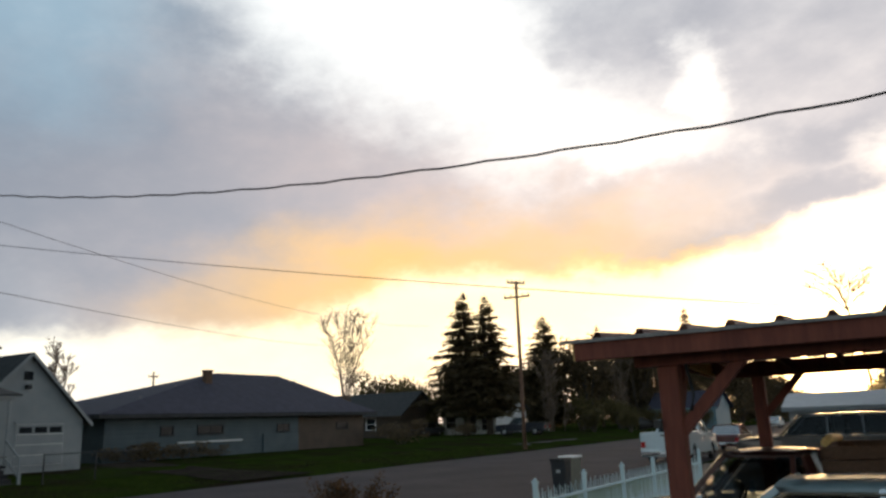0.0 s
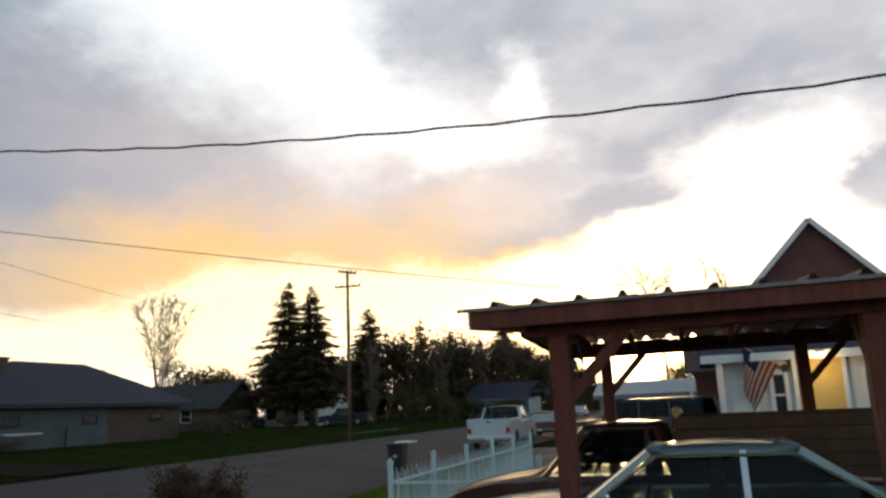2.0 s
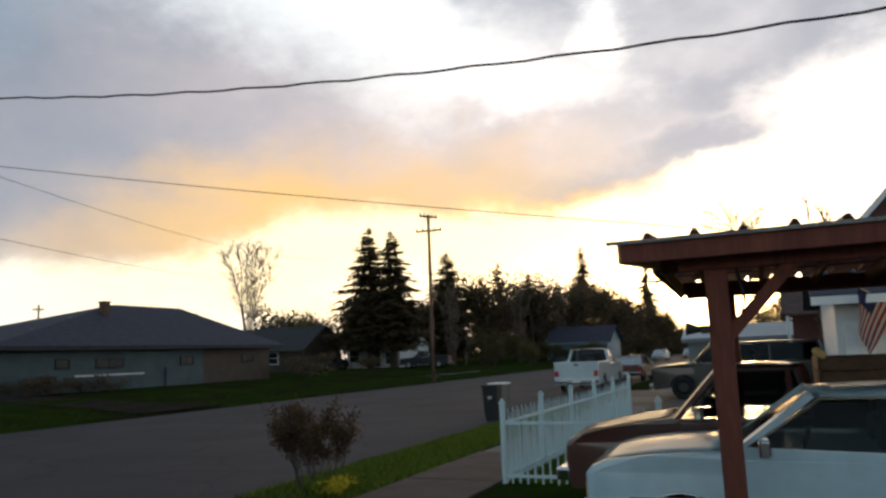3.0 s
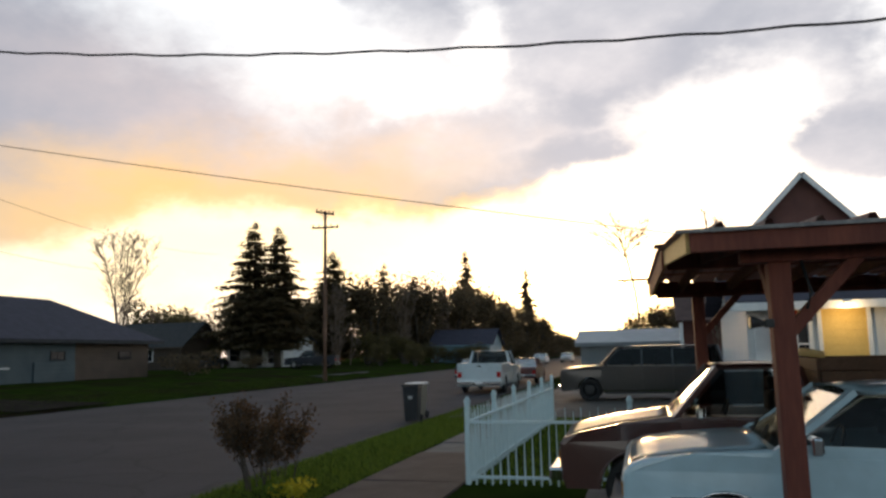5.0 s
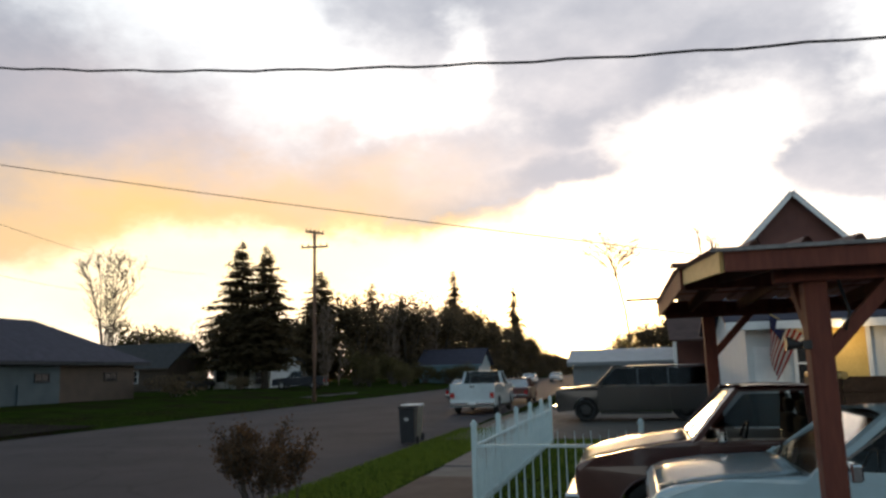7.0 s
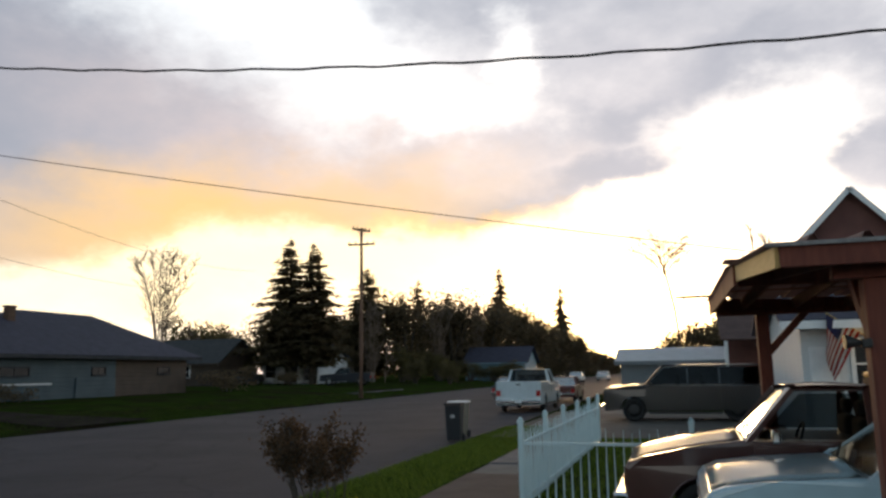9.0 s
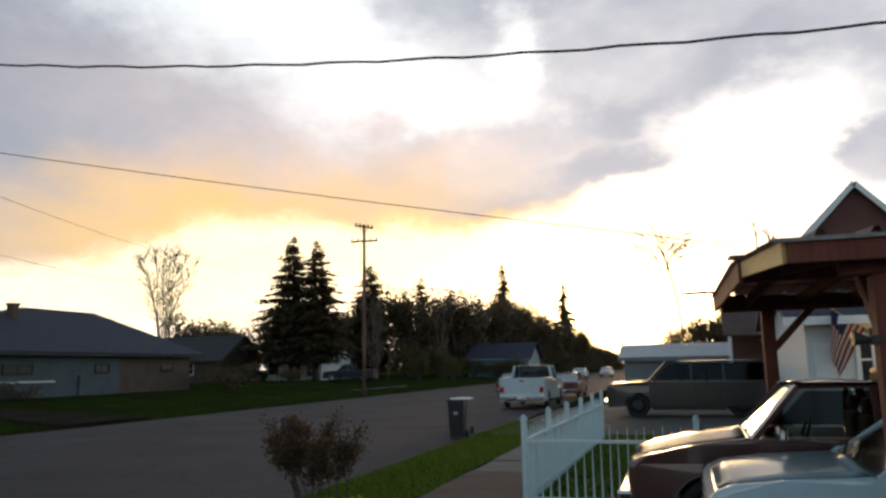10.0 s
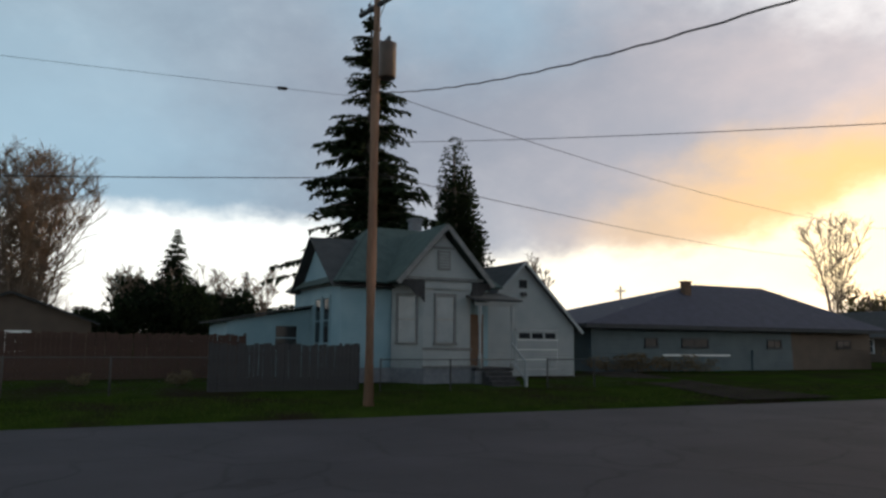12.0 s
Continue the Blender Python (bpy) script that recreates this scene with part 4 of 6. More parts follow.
# dense broadleaf growth filling the bank beneath them
m1 = put(leaf_mass("broadleaf_tree", "dense brownish broadleaf tree in the tree line", 9, 8, 11.5, 4300, 0.26, FOLIAGE, 21, "tree", 13), -36, 104)
for x, y, s, r, sz in ((-31.5, 112, 1.0, 40, 1.05), (-29.0, 121, 0.95, 90, 1.0), (-27.5, 130, 1.0, 150, 1.05), (-25.8, 139, 0.95, 210, 0.95), (-24.2, 148, 0.9, 20, 0.95),
                       (-23.0, 158, 0.9, 75, 0.85), (-22.0, 168, 0.9, 120, 0.75), (-21.4, 180, 0.9, 10, 0.65), (-20.9, 194, 0.95, 55, 0.55), (-20.4, 210, 1.0, 180, 0.5),
                       (-20.0, 230, 1.1, 240, 0.45), (-45.5, 104, 0.95, 88, 0.8), (-50.5, 106, 1.0, 140, 0.75), (-57, 103, 0.85, 220, 0.8),
                       (-62, 100, 0.75, 310, 0.65), (-68, 104, 0.8, 10, 0.55), (-34, 118, 1.0, 10, 0.9), (-20.5, 260, 1.3, 0, 0.45), (-24, 300, 1.6, 60, 0.4), (-12, 420, 2.0, 20, 0.3), (2, 420, 2.0, 80, 0.3),
                       (-1.5, 135, 0.5, 33, 0.5), (1.5, 128, 0.9, 66, 0.72), (5.5, 122, 0.9, 160, 0.75), (10, 118, 1.0, 250, 0.75)):
    again(m1, x, y, s, r, sz)
m2 = put(leaf_mass("budding_tree", "loose olive-coloured budding tree by the ranch house", 6, 6, 8.5, 2600, 0.22, OLIVE, 31, "tree", 12), -58, 86)
for x, y, s, r, sz in ((-52.5, 84, 0.85, 50, 0.85), (-47, 78, 0.45, 140, 0.45), (-28.0, 84, 0.42, 90, 0.36), (-24.5, 86, 0.35, 20, 0.33), (-70, 74, 0.8, 10, 0.7)):
    again(m2, x, y, s, r, sz)
# loose budding trees between the ranch house and the spruces, and in front of the far house
for x, y, sc, r, sz in ((-55.5, 88, 1.05, 20, 0.92), (-50.0, 82, 0.8, 75, 0.72), (-45.2, 90, 0.75, 200, 0.95), (-32.5, 92, 0.7, 250, 0.55), (-29.5, 98, 0.6, 310, 0.5), (-26.5, 103, 0.55, 15, 0.34), (-23.5, 104, 0.6, 120, 0.3), (-20.8, 105, 0.45, 45, 0.36)):
    again(m2, x, y, sc, r, sz)
bud = put(dome_tree("budding_tree", "leafless grey-brown tree among the tree line", 11.5, 3.0, 91, 7, 0.15, 0.5, 16, 6, 0.07, 0.026, TWIG), -35.0, 88.0, None, 1.0, 0, 0.9)
for x, y, sc, r, sz in ((-31.5, 104, 1.0, 60, 1.0), (-28.6, 116, 1.0, 140, 1.05), (-55.0, 80, 0.7, 220, 0.68), (-48.0, 86, 0.8, 300, 0.8), (-33.0, 110, 1.0, 30, 1.1)):
    again(bud, x, y, sc, r, sz)
again(bud, 4.0, 31.4, 0.36, 40, 0.64)
# bare trees
put(dome_tree("bare_tree", "tall slim bare tree with a rounded twig crown", 14.9, 4.6, 51, 9, 0.42, 0.25, 17, 9, 0.085, 0.017, TWIG, 0.4), -51.7, 69.6)
put(fan_tree("bare_tree", "slim leaning bare tree beyond the carport", 10.3, 2.5, 49), 0.75, 60.0)
t_low = put(limb_tree("bare_tree", "low spreading bare tree near the spruces", 8.0, 51, 8, 0.6, 0.18, TWIG, 0.25, fine=0.018), -58.5, 92)
again(t_low, -34, 90, 0.75, 40)
again(t_low, 4.5, 70, 0.9, 80)
again(t_low, -62, 41.8, 1.5, 200, 1.45)
big = put(dome_tree("bare_tree", "large multi-stemmed bare tree with a rounded crown", 14.5, 6.6, 63, 22, 0.16, 1.5, 34, 10, 0.10, 0.019, TWIG, 0.3), -60.0, -1.7)
again(big, -82, -22, 0.8, 100)
# far hedgerow trees left of the old house
put(conifer("fir", "dark conifer among the trees behind the plank fence", 9.8, 3.0, NEEDLES, 71, 0.25, 0.05, 0.35, 9), -60, 8.3)
d1 = put(leaf_mass("broadleaf_tree", "dark rounded tree behind the plank fence", 7, 7, 7.2, 4200, 0.22, IVY, 73, "tree", 9), -60, 6.6)
for x, y, s, r, sz in ((-62, 10.4, 0.95, 40, 0.95), (-64, 13.2, 0.85, 80, 0.75), (-60, 3.2, 0.6, 10, 0.6), (-66, 16.5, 0.8, 200, 0.72), (-64, 20, 0.9, 280, 0.7), (-58, -9, 0.9, 30, 0.75), (-56, -18, 1.0, 90, 0.8)):
    again(d1, x, y, s, r, sz)
for x, y, sc, r, sz in ((-60.5, 4.6, 0.75, 10, 0.62), (-61.5, 11.2, 0.8, 100, 0.66), (-63.0, 14.4, 0.7, 190, 0.62), (-59.5, 7.6, 0.7, 260, 0.6)):
    again(bud, x, y, sc, r, sz)
again(t_low, -61, 15.5, 1.0, 10, 1.05)
again(t_low, -60, 5.0, 0.95, 140, 1.0)
again(t_low, -62, 12.5, 0.95, 250, 0.95)
put(conifer("fir", "small pointed fir between the far houses", 7.4, 1.6, NEEDLES, 75, 0.2, 0.05, 0.3, 7), -66, 14.8)
again(d1, -74, 57, 0.7, 50, 0.62)
again(d1, -71, 60, 0.45, 150, 0.72)
# bush on the verge with flowers at its foot
bush = put(limb_tree("bush", "open rust-brown garden bush on the verge", 1.5, 81, 5, 0.34, 0.011, BARK, 0.30, RUSTY, 4, 0.021, 15, 0.27, 0.68, 0.004), -3.9, 9.55, 0.03)
tagged(bush, "open rust-brown garden bush on the verge", "shrub")
put(leaf_mass("flower_clump", "clump of yellow flowers with green leaves", 0.55, 0.5, 0.32, 420, 0.03, YELLOW, 83, "flowers", 5), -3.35, 9.05, 0.03)
put(leaf_mass("leaf_clump", "low clump of green leaves under the bush", 0.8, 0.6, 0.28, 500, 0.035, BLADES, 84, "plant", 5), -3.7, 9.2, 0.03)
put(leaf_mass("shrub", "low dark shrub in the yard across the street", 3.2, 2.2, 1.3, 1500, 0.07, FOLIAGE, 85, "shrub", 7), -36.5, 70)
s1 = put(leaf_mass("shrub", "low dark shrub along the ranch house wall", 2.6, 1.4, 1.1, 900, 0.07, FOLIAGE, 86, "shrub", 6), -32.2, 28.2)
for x, y, s in ((-32.1, 26.4, 0.9), (-31.9, 30.4, 0.95), (-31.8, 32.2, 0.7), (-31.5, 51, 1.8), (-35.0, 21.5, 0.6), (-27.4, 1.6, 0.4), (-27.2, 4.6, 0.5), (-26.4, 7.4, 0.3), (-28.0, -1.5, 0.45)):
    again(s1, x, y, s, x * 20)

# grass blades on the verge and in the fenced yard
def blades(name, label, x0, x1, y0, y1, n, h, seed, mat=None):
    rnd = random.Random(seed)
    verts, faces = [], []
    for _ in range(n):
        x, y = rnd.uniform(x0, x1), rnd.uniform(y0, y1)
        if noise.noise((x * 0.8, y * 0.8, 3.0)) < -0.7:
            continue
        z = ground_z(x, y) - 0.01
        a, b = rnd.uniform(0, 6.28), rnd.uniform(0, 6.28)
        w, hh = rnd.uniform(0.006, 0.012), h * rnd.uniform(0.5, 1.3)
        i = len(verts)
        verts += [(x - w * math.cos(a), y - w * math.sin(a), z), (x + w * math.cos(a), y + w * math.sin(a), z), (x + 0.4 * hh * math.cos(b), y + 0.4 * hh * math.sin(b), z + hh)]
        faces.append((i, i + 1, i + 2))
    me = bpy.data.meshes.new(name)
    me.from_pydata(verts, [], faces)
    me.materials.append(mat or BLADES)
    return tagged(new(name, me), label, "grass", kind="stuff")


blades("verge_grass", "short green grass on the verge by the kerb", -4.66, -2.98, 8.6, 24.5, 26000, 0.075, 1)
blades("yard_grass", "short green grass inside the picket fence", -1.35, 3.0, 10.5, 20.5, 22000, 0.07, 2)
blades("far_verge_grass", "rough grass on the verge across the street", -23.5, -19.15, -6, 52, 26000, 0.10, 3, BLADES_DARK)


# ---- vehicles ----
def vehicle(name, label, m, L, W, mat, top, wheels, cab, belt, roof, pillars, bumper=CHROME, rear_box=None, bed=None, category="car", seats=True, trim=None, glass=None, group="", rear_lights=True, rim_mat=STEEL, mirror_mat=None):
    """A vehicle whose nose is at the origin and looks along -x. top: the (x, z) line of bonnet, belt and boot; cab: x of the windscreen's
    foot and head, and of the rear window's head and foot; pillars: x between the side panes."""
    car = empty(name, 0, 0, 0)
    car.matrix_basis = m
    tagged(car, label, category, group)
    glass = glass or GLASS
    h, sill = W / 2, 0.27
    out = [(0.06, sill + 0.06), (0.0, sill + 0.2)] + top + [(L - 0.02, sill + 0.2), (L - 0.08, sill + 0.05)]
    for wx, r in sorted(wheels, key=lambda q: -q[0]):
        out += [(wx + (r + 0.05) * math.cos(a), max(sill, r + (r + 0.05) * math.sin(a))) for a in [math.pi * k / 8 for k in range(9)]]
    bm = bmesh.new()
    prism(bm, out, -h, h)
    bm.edges.ensure_lookup_table()
    long_edges = [e for e in bm.edges if abs(e.verts[0].co.y - e.verts[1].co.y) < 1e-6 and min(e.verts[0].co.z, e.verts[1].co.z) > 0.42 and
                  not any(abs(math.hypot(v.co.x - wx, v.co.z - r) - r - 0.05) < 0.02 for v in e.verts for wx, r in wheels)]
    bmesh.ops.bevel(bm, geom=long_edges, offset=0.055, segments=3, affect="EDGES", profile=0.6)
    for v in bm.verts:
        v.co.y *= 1 - 0.03 * max(0.0, 0.16 - v.co.x) / 0.16
    bmesh.ops.recalc_face_normals(bm, faces=bm.faces[:])
    body = part("body", bm, mat, car)
    x0, x1, x2, x3 = cab
    inset = 0.15

    def P(x, z, s):
        t = (z - belt) / (roof - belt)
        return Vector((x, s * (h - 0.05 - inset * t), z))

    def zat(x):
        for (xa, za), (xb, zb) in zip(top, top[1:]):
            if xa <= x <= xb and xb > xa:
                return za + (zb - za) * (x - xa) / (xb - xa)
        return belt

    # bonnet, a crowned plate with a raised middle
    nx, ny = 9, 8
    bm = bmesh.new()
    g = [[bm.verts.new((0.06 + (x0 - 0.10) * i / nx, (h - 0.06) * (1 - 0.03 * max(0.0, 1 - 3 * i / nx) ** 2) * (2 * j / ny - 1), zat(0.06 + (x0 - 0.10) * i / nx) + 0.004 + 0.03 * (1 - (2 * j / ny - 1) ** 2)
                        + (0.012 if abs(j - ny / 2) <= 1 else 0))) for j in range(ny + 1)] for i in range(nx + 1)]
    for i in range(nx):
        for j in range(ny):
            bm.faces.new((g[i][j], g[i + 1][j], g[i + 1][j + 1], g[i][j + 1])).smooth = True
    bmesh.ops.solidify(bm, geom=bm.faces[:], thickness=0.02)
    part("bonnet", bm, mat, car)
    # roof
    bm = bmesh.new()
    nx, ny = 6, 6
    g = [[bm.verts.new((x1 - 0.03 + (x2 - x1 + 0.06) * i / nx, (h - 0.05 - inset + 0.01) * (2 * j / ny - 1),
                        roof - 0.05 * (2 * j / ny - 1) ** 4 + 0.03 * (1 - (2 * i / nx - 1) ** 2) * (1 - (2 * j / ny - 1) ** 2))) for j in range(ny + 1)] for i in range(nx + 1)]
    for i in range(nx):
        for j in range(ny):
            bm.faces.new((g[i][j], g[i + 1][j], g[i + 1][j + 1], g[i][j + 1])).smooth = True
    bmesh.ops.solidify(bm, geom=bm.faces[:], thickness=0.05)
    part("roof", bm, mat, car)

    def pane(nm, pts, mt, th=0.008):
        bm2 = bmesh.new()
        fc = bm2.faces.new([bm2.verts.new(p) for p in pts])
        bmesh.ops.solidify(bm2, geom=[fc], thickness=th)
        bmesh.ops.recalc_face_normals(bm2, faces=bm2.faces[:])
        ob = part(nm, bm2, mt, car)
        ob.visible_shadow = False
        return ob

    zr = roof - 0.04
    pane("windscreen", [P(x0 + 0.02, belt + 0.02, -1), P(x0 + 0.02, belt + 0.02, 1), P(x1, zr, 1), P(x1, zr, -1)], glass)
    pane("rear_window", [P(x3 - 0.02, belt + 0.02, -1), P(x3 - 0.02, belt + 0.02, 1), P(x2, zr, 1), P(x2, zr, -1)], glass)
    lo = [x0 + 0.10] + list(pillars) + [x3 - 0.08]
    for s in (-1, 1):
        hi = [x1 + 0.06] + list(pillars) + [x2 - 0.05]
        for a in range(len(lo) - 1):
            pane("side_window", [P(lo[a] + 0.02, belt + 0.02, s), P(lo[a + 1] - 0.02, belt + 0.02, s), P(hi[a + 1] - 0.02, zr - 0.03, s), P(hi[a] + 0.02, zr - 0.03, s)], glass)
        ends = [(x0, x1)] + [(p, p) for p in pillars] + [(x3, x2)]
        for k, (a, b) in enumerate(ends):
            bm = bmesh.new()
            w = 0.05 if 0 < k < len(ends) - 1 else 0.085
            beam_between(bm, P(a, belt - 0.03, s), P(b, zr + 0.01, s), w, 0.05)
            part("pillar", bm, trim if (trim and 0 < k < len(ends) - 1) else mat, car)
        # bright strips round the side glass
        if trim:
            for pa, pb in ((P(lo[0], belt + 0.012, s), P(lo[-1], belt + 0.012, s)), (P(lo[0], belt + 0.02, s), P(hi[0], zr - 0.02, s)), (P(hi[0], zr - 0.02, s), P(hi[-1], zr - 0.02, s)),
                           (P(lo[-1], belt + 0.02, s), P(hi[-1], zr - 0.02, s))):
                bm = bmesh.new()
                o = Vector((0, s * 0.028, 0))
                beam_between(bm, pa + o, pb + o, 0.022, 0.02)
                part("window_trim", bm, trim, car)
            part("side_moulding", box(0.35, s * h - 0.012, 0.60, L - 0.35, s * h + 0.012, 0.635, 0.004), trim, car)
        # doors: plates a little proud of the flank, with their handles
        dl = [x0 + 0.06] + list(pillars) + ([x3 - 0.25] if len(pillars) > 1 or x3 - pillars[-1] > 0.8 else [])
        for a, b in zip(dl, dl[1:]):
            dz = belt - 0.045
            bm = box(a + 0.012, s * h - 0.02, 0.36, b - 0.012, s * h + 0.006, dz, 0.006)
            door = part("door", bm, mat, car)
            part("handle", box(b - 0.26, s * (h + 0.004) - 0.012, dz - 0.12, b - 0.09, s * (h + 0.004) + 0.022, dz - 0.085, 0.006), BLACK_TRIM, door)
        mir = part("mirror", box(x0 + 0.22, s * (h + 0.085) - 0.085, belt - 0.01, x0 + 0.30, s * (h + 0.085) + 0.085, belt + 0.12, 0.02), mirror_mat or trim or BLACK_TRIM, car)
        part("mirror_glass", box(x0 + 0.302, s * (h + 0.085) - 0.07, belt + 0.005, x0 + 0.306, s * (h + 0.085) + 0.07, belt + 0.105), CHROME, mir)
        fz = top[0][1]
        hl = part("headlight", box(-0.012, s * (h - 0.25) - 0.13, fz - 0.20, 0.06, s * (h - 0.25) + 0.13, fz - 0.05, 0.012), LENS_CLEAR, car)
        part("bezel", box(-0.008, s * (h - 0.25) - 0.145, fz - 0.212, 0.05, s * (h - 0.25) + 0.145, fz - 0.202, 0.002), CHROME, hl)
        part("indicator", box(-0.01, s * (h - 0.085) - 0.03, fz - 0.18, 0.05, s * (h - 0.085) + 0.03, fz - 0.07, 0.01), LENS_AMBER, car)
        rz = top[-1][1]
        if rear_lights:
            part("tail_light", box(L - 0.06, s * (h - 0.12) - 0.09, rz - 0.30, L + 0.012, s * (h - 0.12) + 0.09, rz - 0.06, 0.01), LENS_RED, car)
        for wx, r in wheels:
            bm = bmesh.new()
            yc = s * (h - 0.11)
            prof = [(-0.09, r * 0.62), (-0.10, r * 0.9), (-0.07, r), (0.07, r), (0.10, r * 0.9), (0.09, r * 0.62)]
            rings = [[bm.verts.new((wx + rr * math.cos(2 * math.pi * k / 24), yc + yy, r + rr * math.sin(2 * math.pi * k / 24))) for k in range(24)] for yy, rr in prof]
            for a, b in zip(rings, rings[1:] + rings[:1]):
                for k in range(24):
                    bm.faces.new((a[k], a[(k + 1) % 24], b[(k + 1) % 24], b[k])).smooth = True
            bmesh.ops.recalc_face_normals(bm, faces=bm.faces[:])
            wheel = part("wheel", bm, RUBBER, car)
            bm = bmesh.new()
            tube(bm, [(wx, yc - 0.06, r), (wx, yc - 0.05, r), (wx, yc + 0.05, r), (wx, yc + 0.06, r)], [r * 0.3, r * 0.61, r * 0.61, r * 0.3], 20)
            part("rim", bm, rim_mat, wheel)
    for s in (-1, 1):
        part("sill", box(wheels[0][0] + wheels[0][1] + 0.1, s * h - 0.015, 0.25, wheels[1][0] - wheels[1][1] - 0.1, s * h + 0.008, 0.32, 0.006), trim or BLACK_TRIM, car)
        for wx, r in wheels:
            bm = bmesh.new()
            arc = [(wx + (r + 0.055) * math.cos(a), s * (h + 0.002), r + (r + 0.055) * math.sin(a)) for a in [math.pi * k / 14 for k in range(15)]]
            tube(bm, arc, 0.012, 5, False)
            part("arch_lip", bm, trim or mat, car)
    for bx0, bx1 in ((-0.12, 0.04), (L - 0.04, L + 0.11)):
        part("bumper", box(bx0, -h + 0.02, 0.40, bx1, h - 0.02, 0.54, 0.03), bumper, car)
    gr = part("grille", box(-0.006, -h + 0.42, top[0][1] - 0.21, 0.05, h - 0.42, top[0][1] - 0.05, 0.008), BLACK_TRIM, car)
    for k in range(5):
        part("grille_bar", box(-0.014, -h + 0.43, top[0][1] - 0.195 + 0.03 * k, 0.0, h - 0.43, top[0][1] - 0.185 + 0.03 * k), trim or CHROME, gr)
    part("number_plate", box(L + 0.11, -0.15, 0.42, L + 0.118, 0.15, 0.53, 0.002), WHITE_PAINT, car, "plain pale plate")
    if seats:
        part("dashboard", box(x0 + 0.12, -h + 0.12, belt - 0.14, x0 + 0.42, h - 0.12, belt + 0.0, 0.03), CABIN, car)
        for k, sx in enumerate([x0 + 1.05] + ([x0 + 1.85] if len(pillars) > 1 else [])):
            if sx < x3 - 0.1:
                for s in (-1, 1):
                    st = part("seat", box(sx - 0.45, s * 0.36 - 0.24, belt - 0.45, sx + 0.08, s * 0.36 + 0.24, belt - 0.32, 0.04), CABIN, car)
                    part("backrest", box(sx, s * 0.36 - 0.23, belt - 0.34, sx + 0.13, s * 0.36 + 0.23, belt + 0.2, 0.05), CABIN, st)
                    part("headrest", box(sx + 0.02, s * 0.36 - 0.12, belt + 0.215, sx + 0.11, s * 0.36 + 0.12, belt + 0.36, 0.03), CABIN, st)
        bm = bmesh.new()
        ring = [(x0 + 0.52 + 0.06 * math.cos(a), -0.36 + 0.18 * math.sin(a), belt - 0.02 + 0.17 * math.cos(a)) for a in [2 * math.pi * k / 16 for k in range(17)]]
        tube(bm, ring, 0.013, 6, False)
        part("steering_wheel", bm, BLACK_TRIM, car)
        for s in (-0.35, 0.25):
            bm = bmesh.new()
            beam_between(bm, (x0 - 0.01, s, belt + 0.045), (x0 + 0.10, s + 0.42, belt + 0.11), 0.02, 0.012)
            part("wiper", bm, BLACK_TRIM, car)
    if bed:
        xa, xb, bz = bed
        part("bed_floor", box(xa + 0.03, -h + 0.12, top[-1][1] - 0.45, xb - 0.05, h - 0.12, top[-1][1] + 0.002), BLACK_TRIM, car)
        for s in (-1, 1):
            part("bed_side", box(xa, s * (h - 0.05) - 0.05, top[-1][1] - 0.02, xb, s * (h - 0.05) + 0.05, bz, 0.02), mat, car)
        tg = part("tailgate", box(xb - 0.07, -h + 0.11, 0.60, xb + 0.012, h - 0.11, bz + 0.004, 0.015), mat, car)
        part("latch", box(xb + 0.012, -0.10, bz - 0.16, xb + 0.022, 0.10, bz - 0.10, 0.004), BLACK_TRIM, tg)
    if rear_box:
        xa, xb, za, zb, mt = rear_box
        n = 5
        for s in (-1, 1):
            for k in range(n):
                z0 = za + (zb - za) * k / n
                part("side_board", box(xa, s * (h - 0.04) - 0.018, z0 + 0.006, xb, s * (h - 0.04) + 0.018, z0 + (zb - za) / n - 0.006, 0.004), mt, car)
            for sx in (xa + 0.15, (xa + xb) / 2, xb - 0.15):
                part("stake", box(sx - 0.035, s * (h - 0.085) - 0.025, za - 0.1, sx + 0.035, s * (h - 0.085) + 0.025, zb - 0.03, 0.006), mt, car)
        for k in range(n):
            z0 = za + (zb - za) * k / n
            part("head_board", box(xa - 0.03, -h + 0.06, z0 + 0.006, xa, h - 0.06, z0 + (zb - za) / n - 0.006, 0.004), mt, car)
        bm = bmesh.new()
        tube(bm, [(xa + 0.02, -h + 0.02, zb + 0.03), (xa + 0.0, 0, zb + 0.05), (xa + 0.02, h - 0.02, zb + 0.03)], [0.035, 0.045, 0.035], 10)
        part("rolled_tarp", bm, PINE, car, "rolled tan tarpaulin")
    return car


vehicle("sedan", "pale blue-white boxy sedan with chrome trim under the carport", pose(0.75, 7.08, 0.07), 4.44, 1.74, CREAM_PAINT,
        [(0.0, 0.80), (0.05, 0.86), (0.16, 0.905), (0.5, 0.95), (1.06, 0.985), (1.14, 0.97), (3.54, 0.97), (3.64, 0.95), (4.36, 0.90), (4.44, 0.82)],
        [(0.74, 0.31), (3.30, 0.31)], (1.10, 1.70, 2.82, 3.50), 0.97, 1.42, [2.41], trim=CHROME)
vehicle("pickup_truck", "dark maroon small pickup with wooden bed sides", pose(0.06, 9.05, 0.07), 5.2, 1.64, DARKRED_PAINT,
        [(0.0, 0.78), (0.05, 0.84), (0.22, 0.90), (0.6, 0.98), (1.15, 1.06), (1.22, 1.05), (2.5, 1.05), (2.56, 1.0), (5.2, 1.0)],
        [(0.78, 0.33), (3.9, 0.33)], (1.15, 1.60, 2.38, 2.52), 1.05, 1.56, [2.26], rear_box=(2.56, 5.1, 0.98, 1.62, BROWN_WOOD), category="truck", mirror_mat=CHROME)
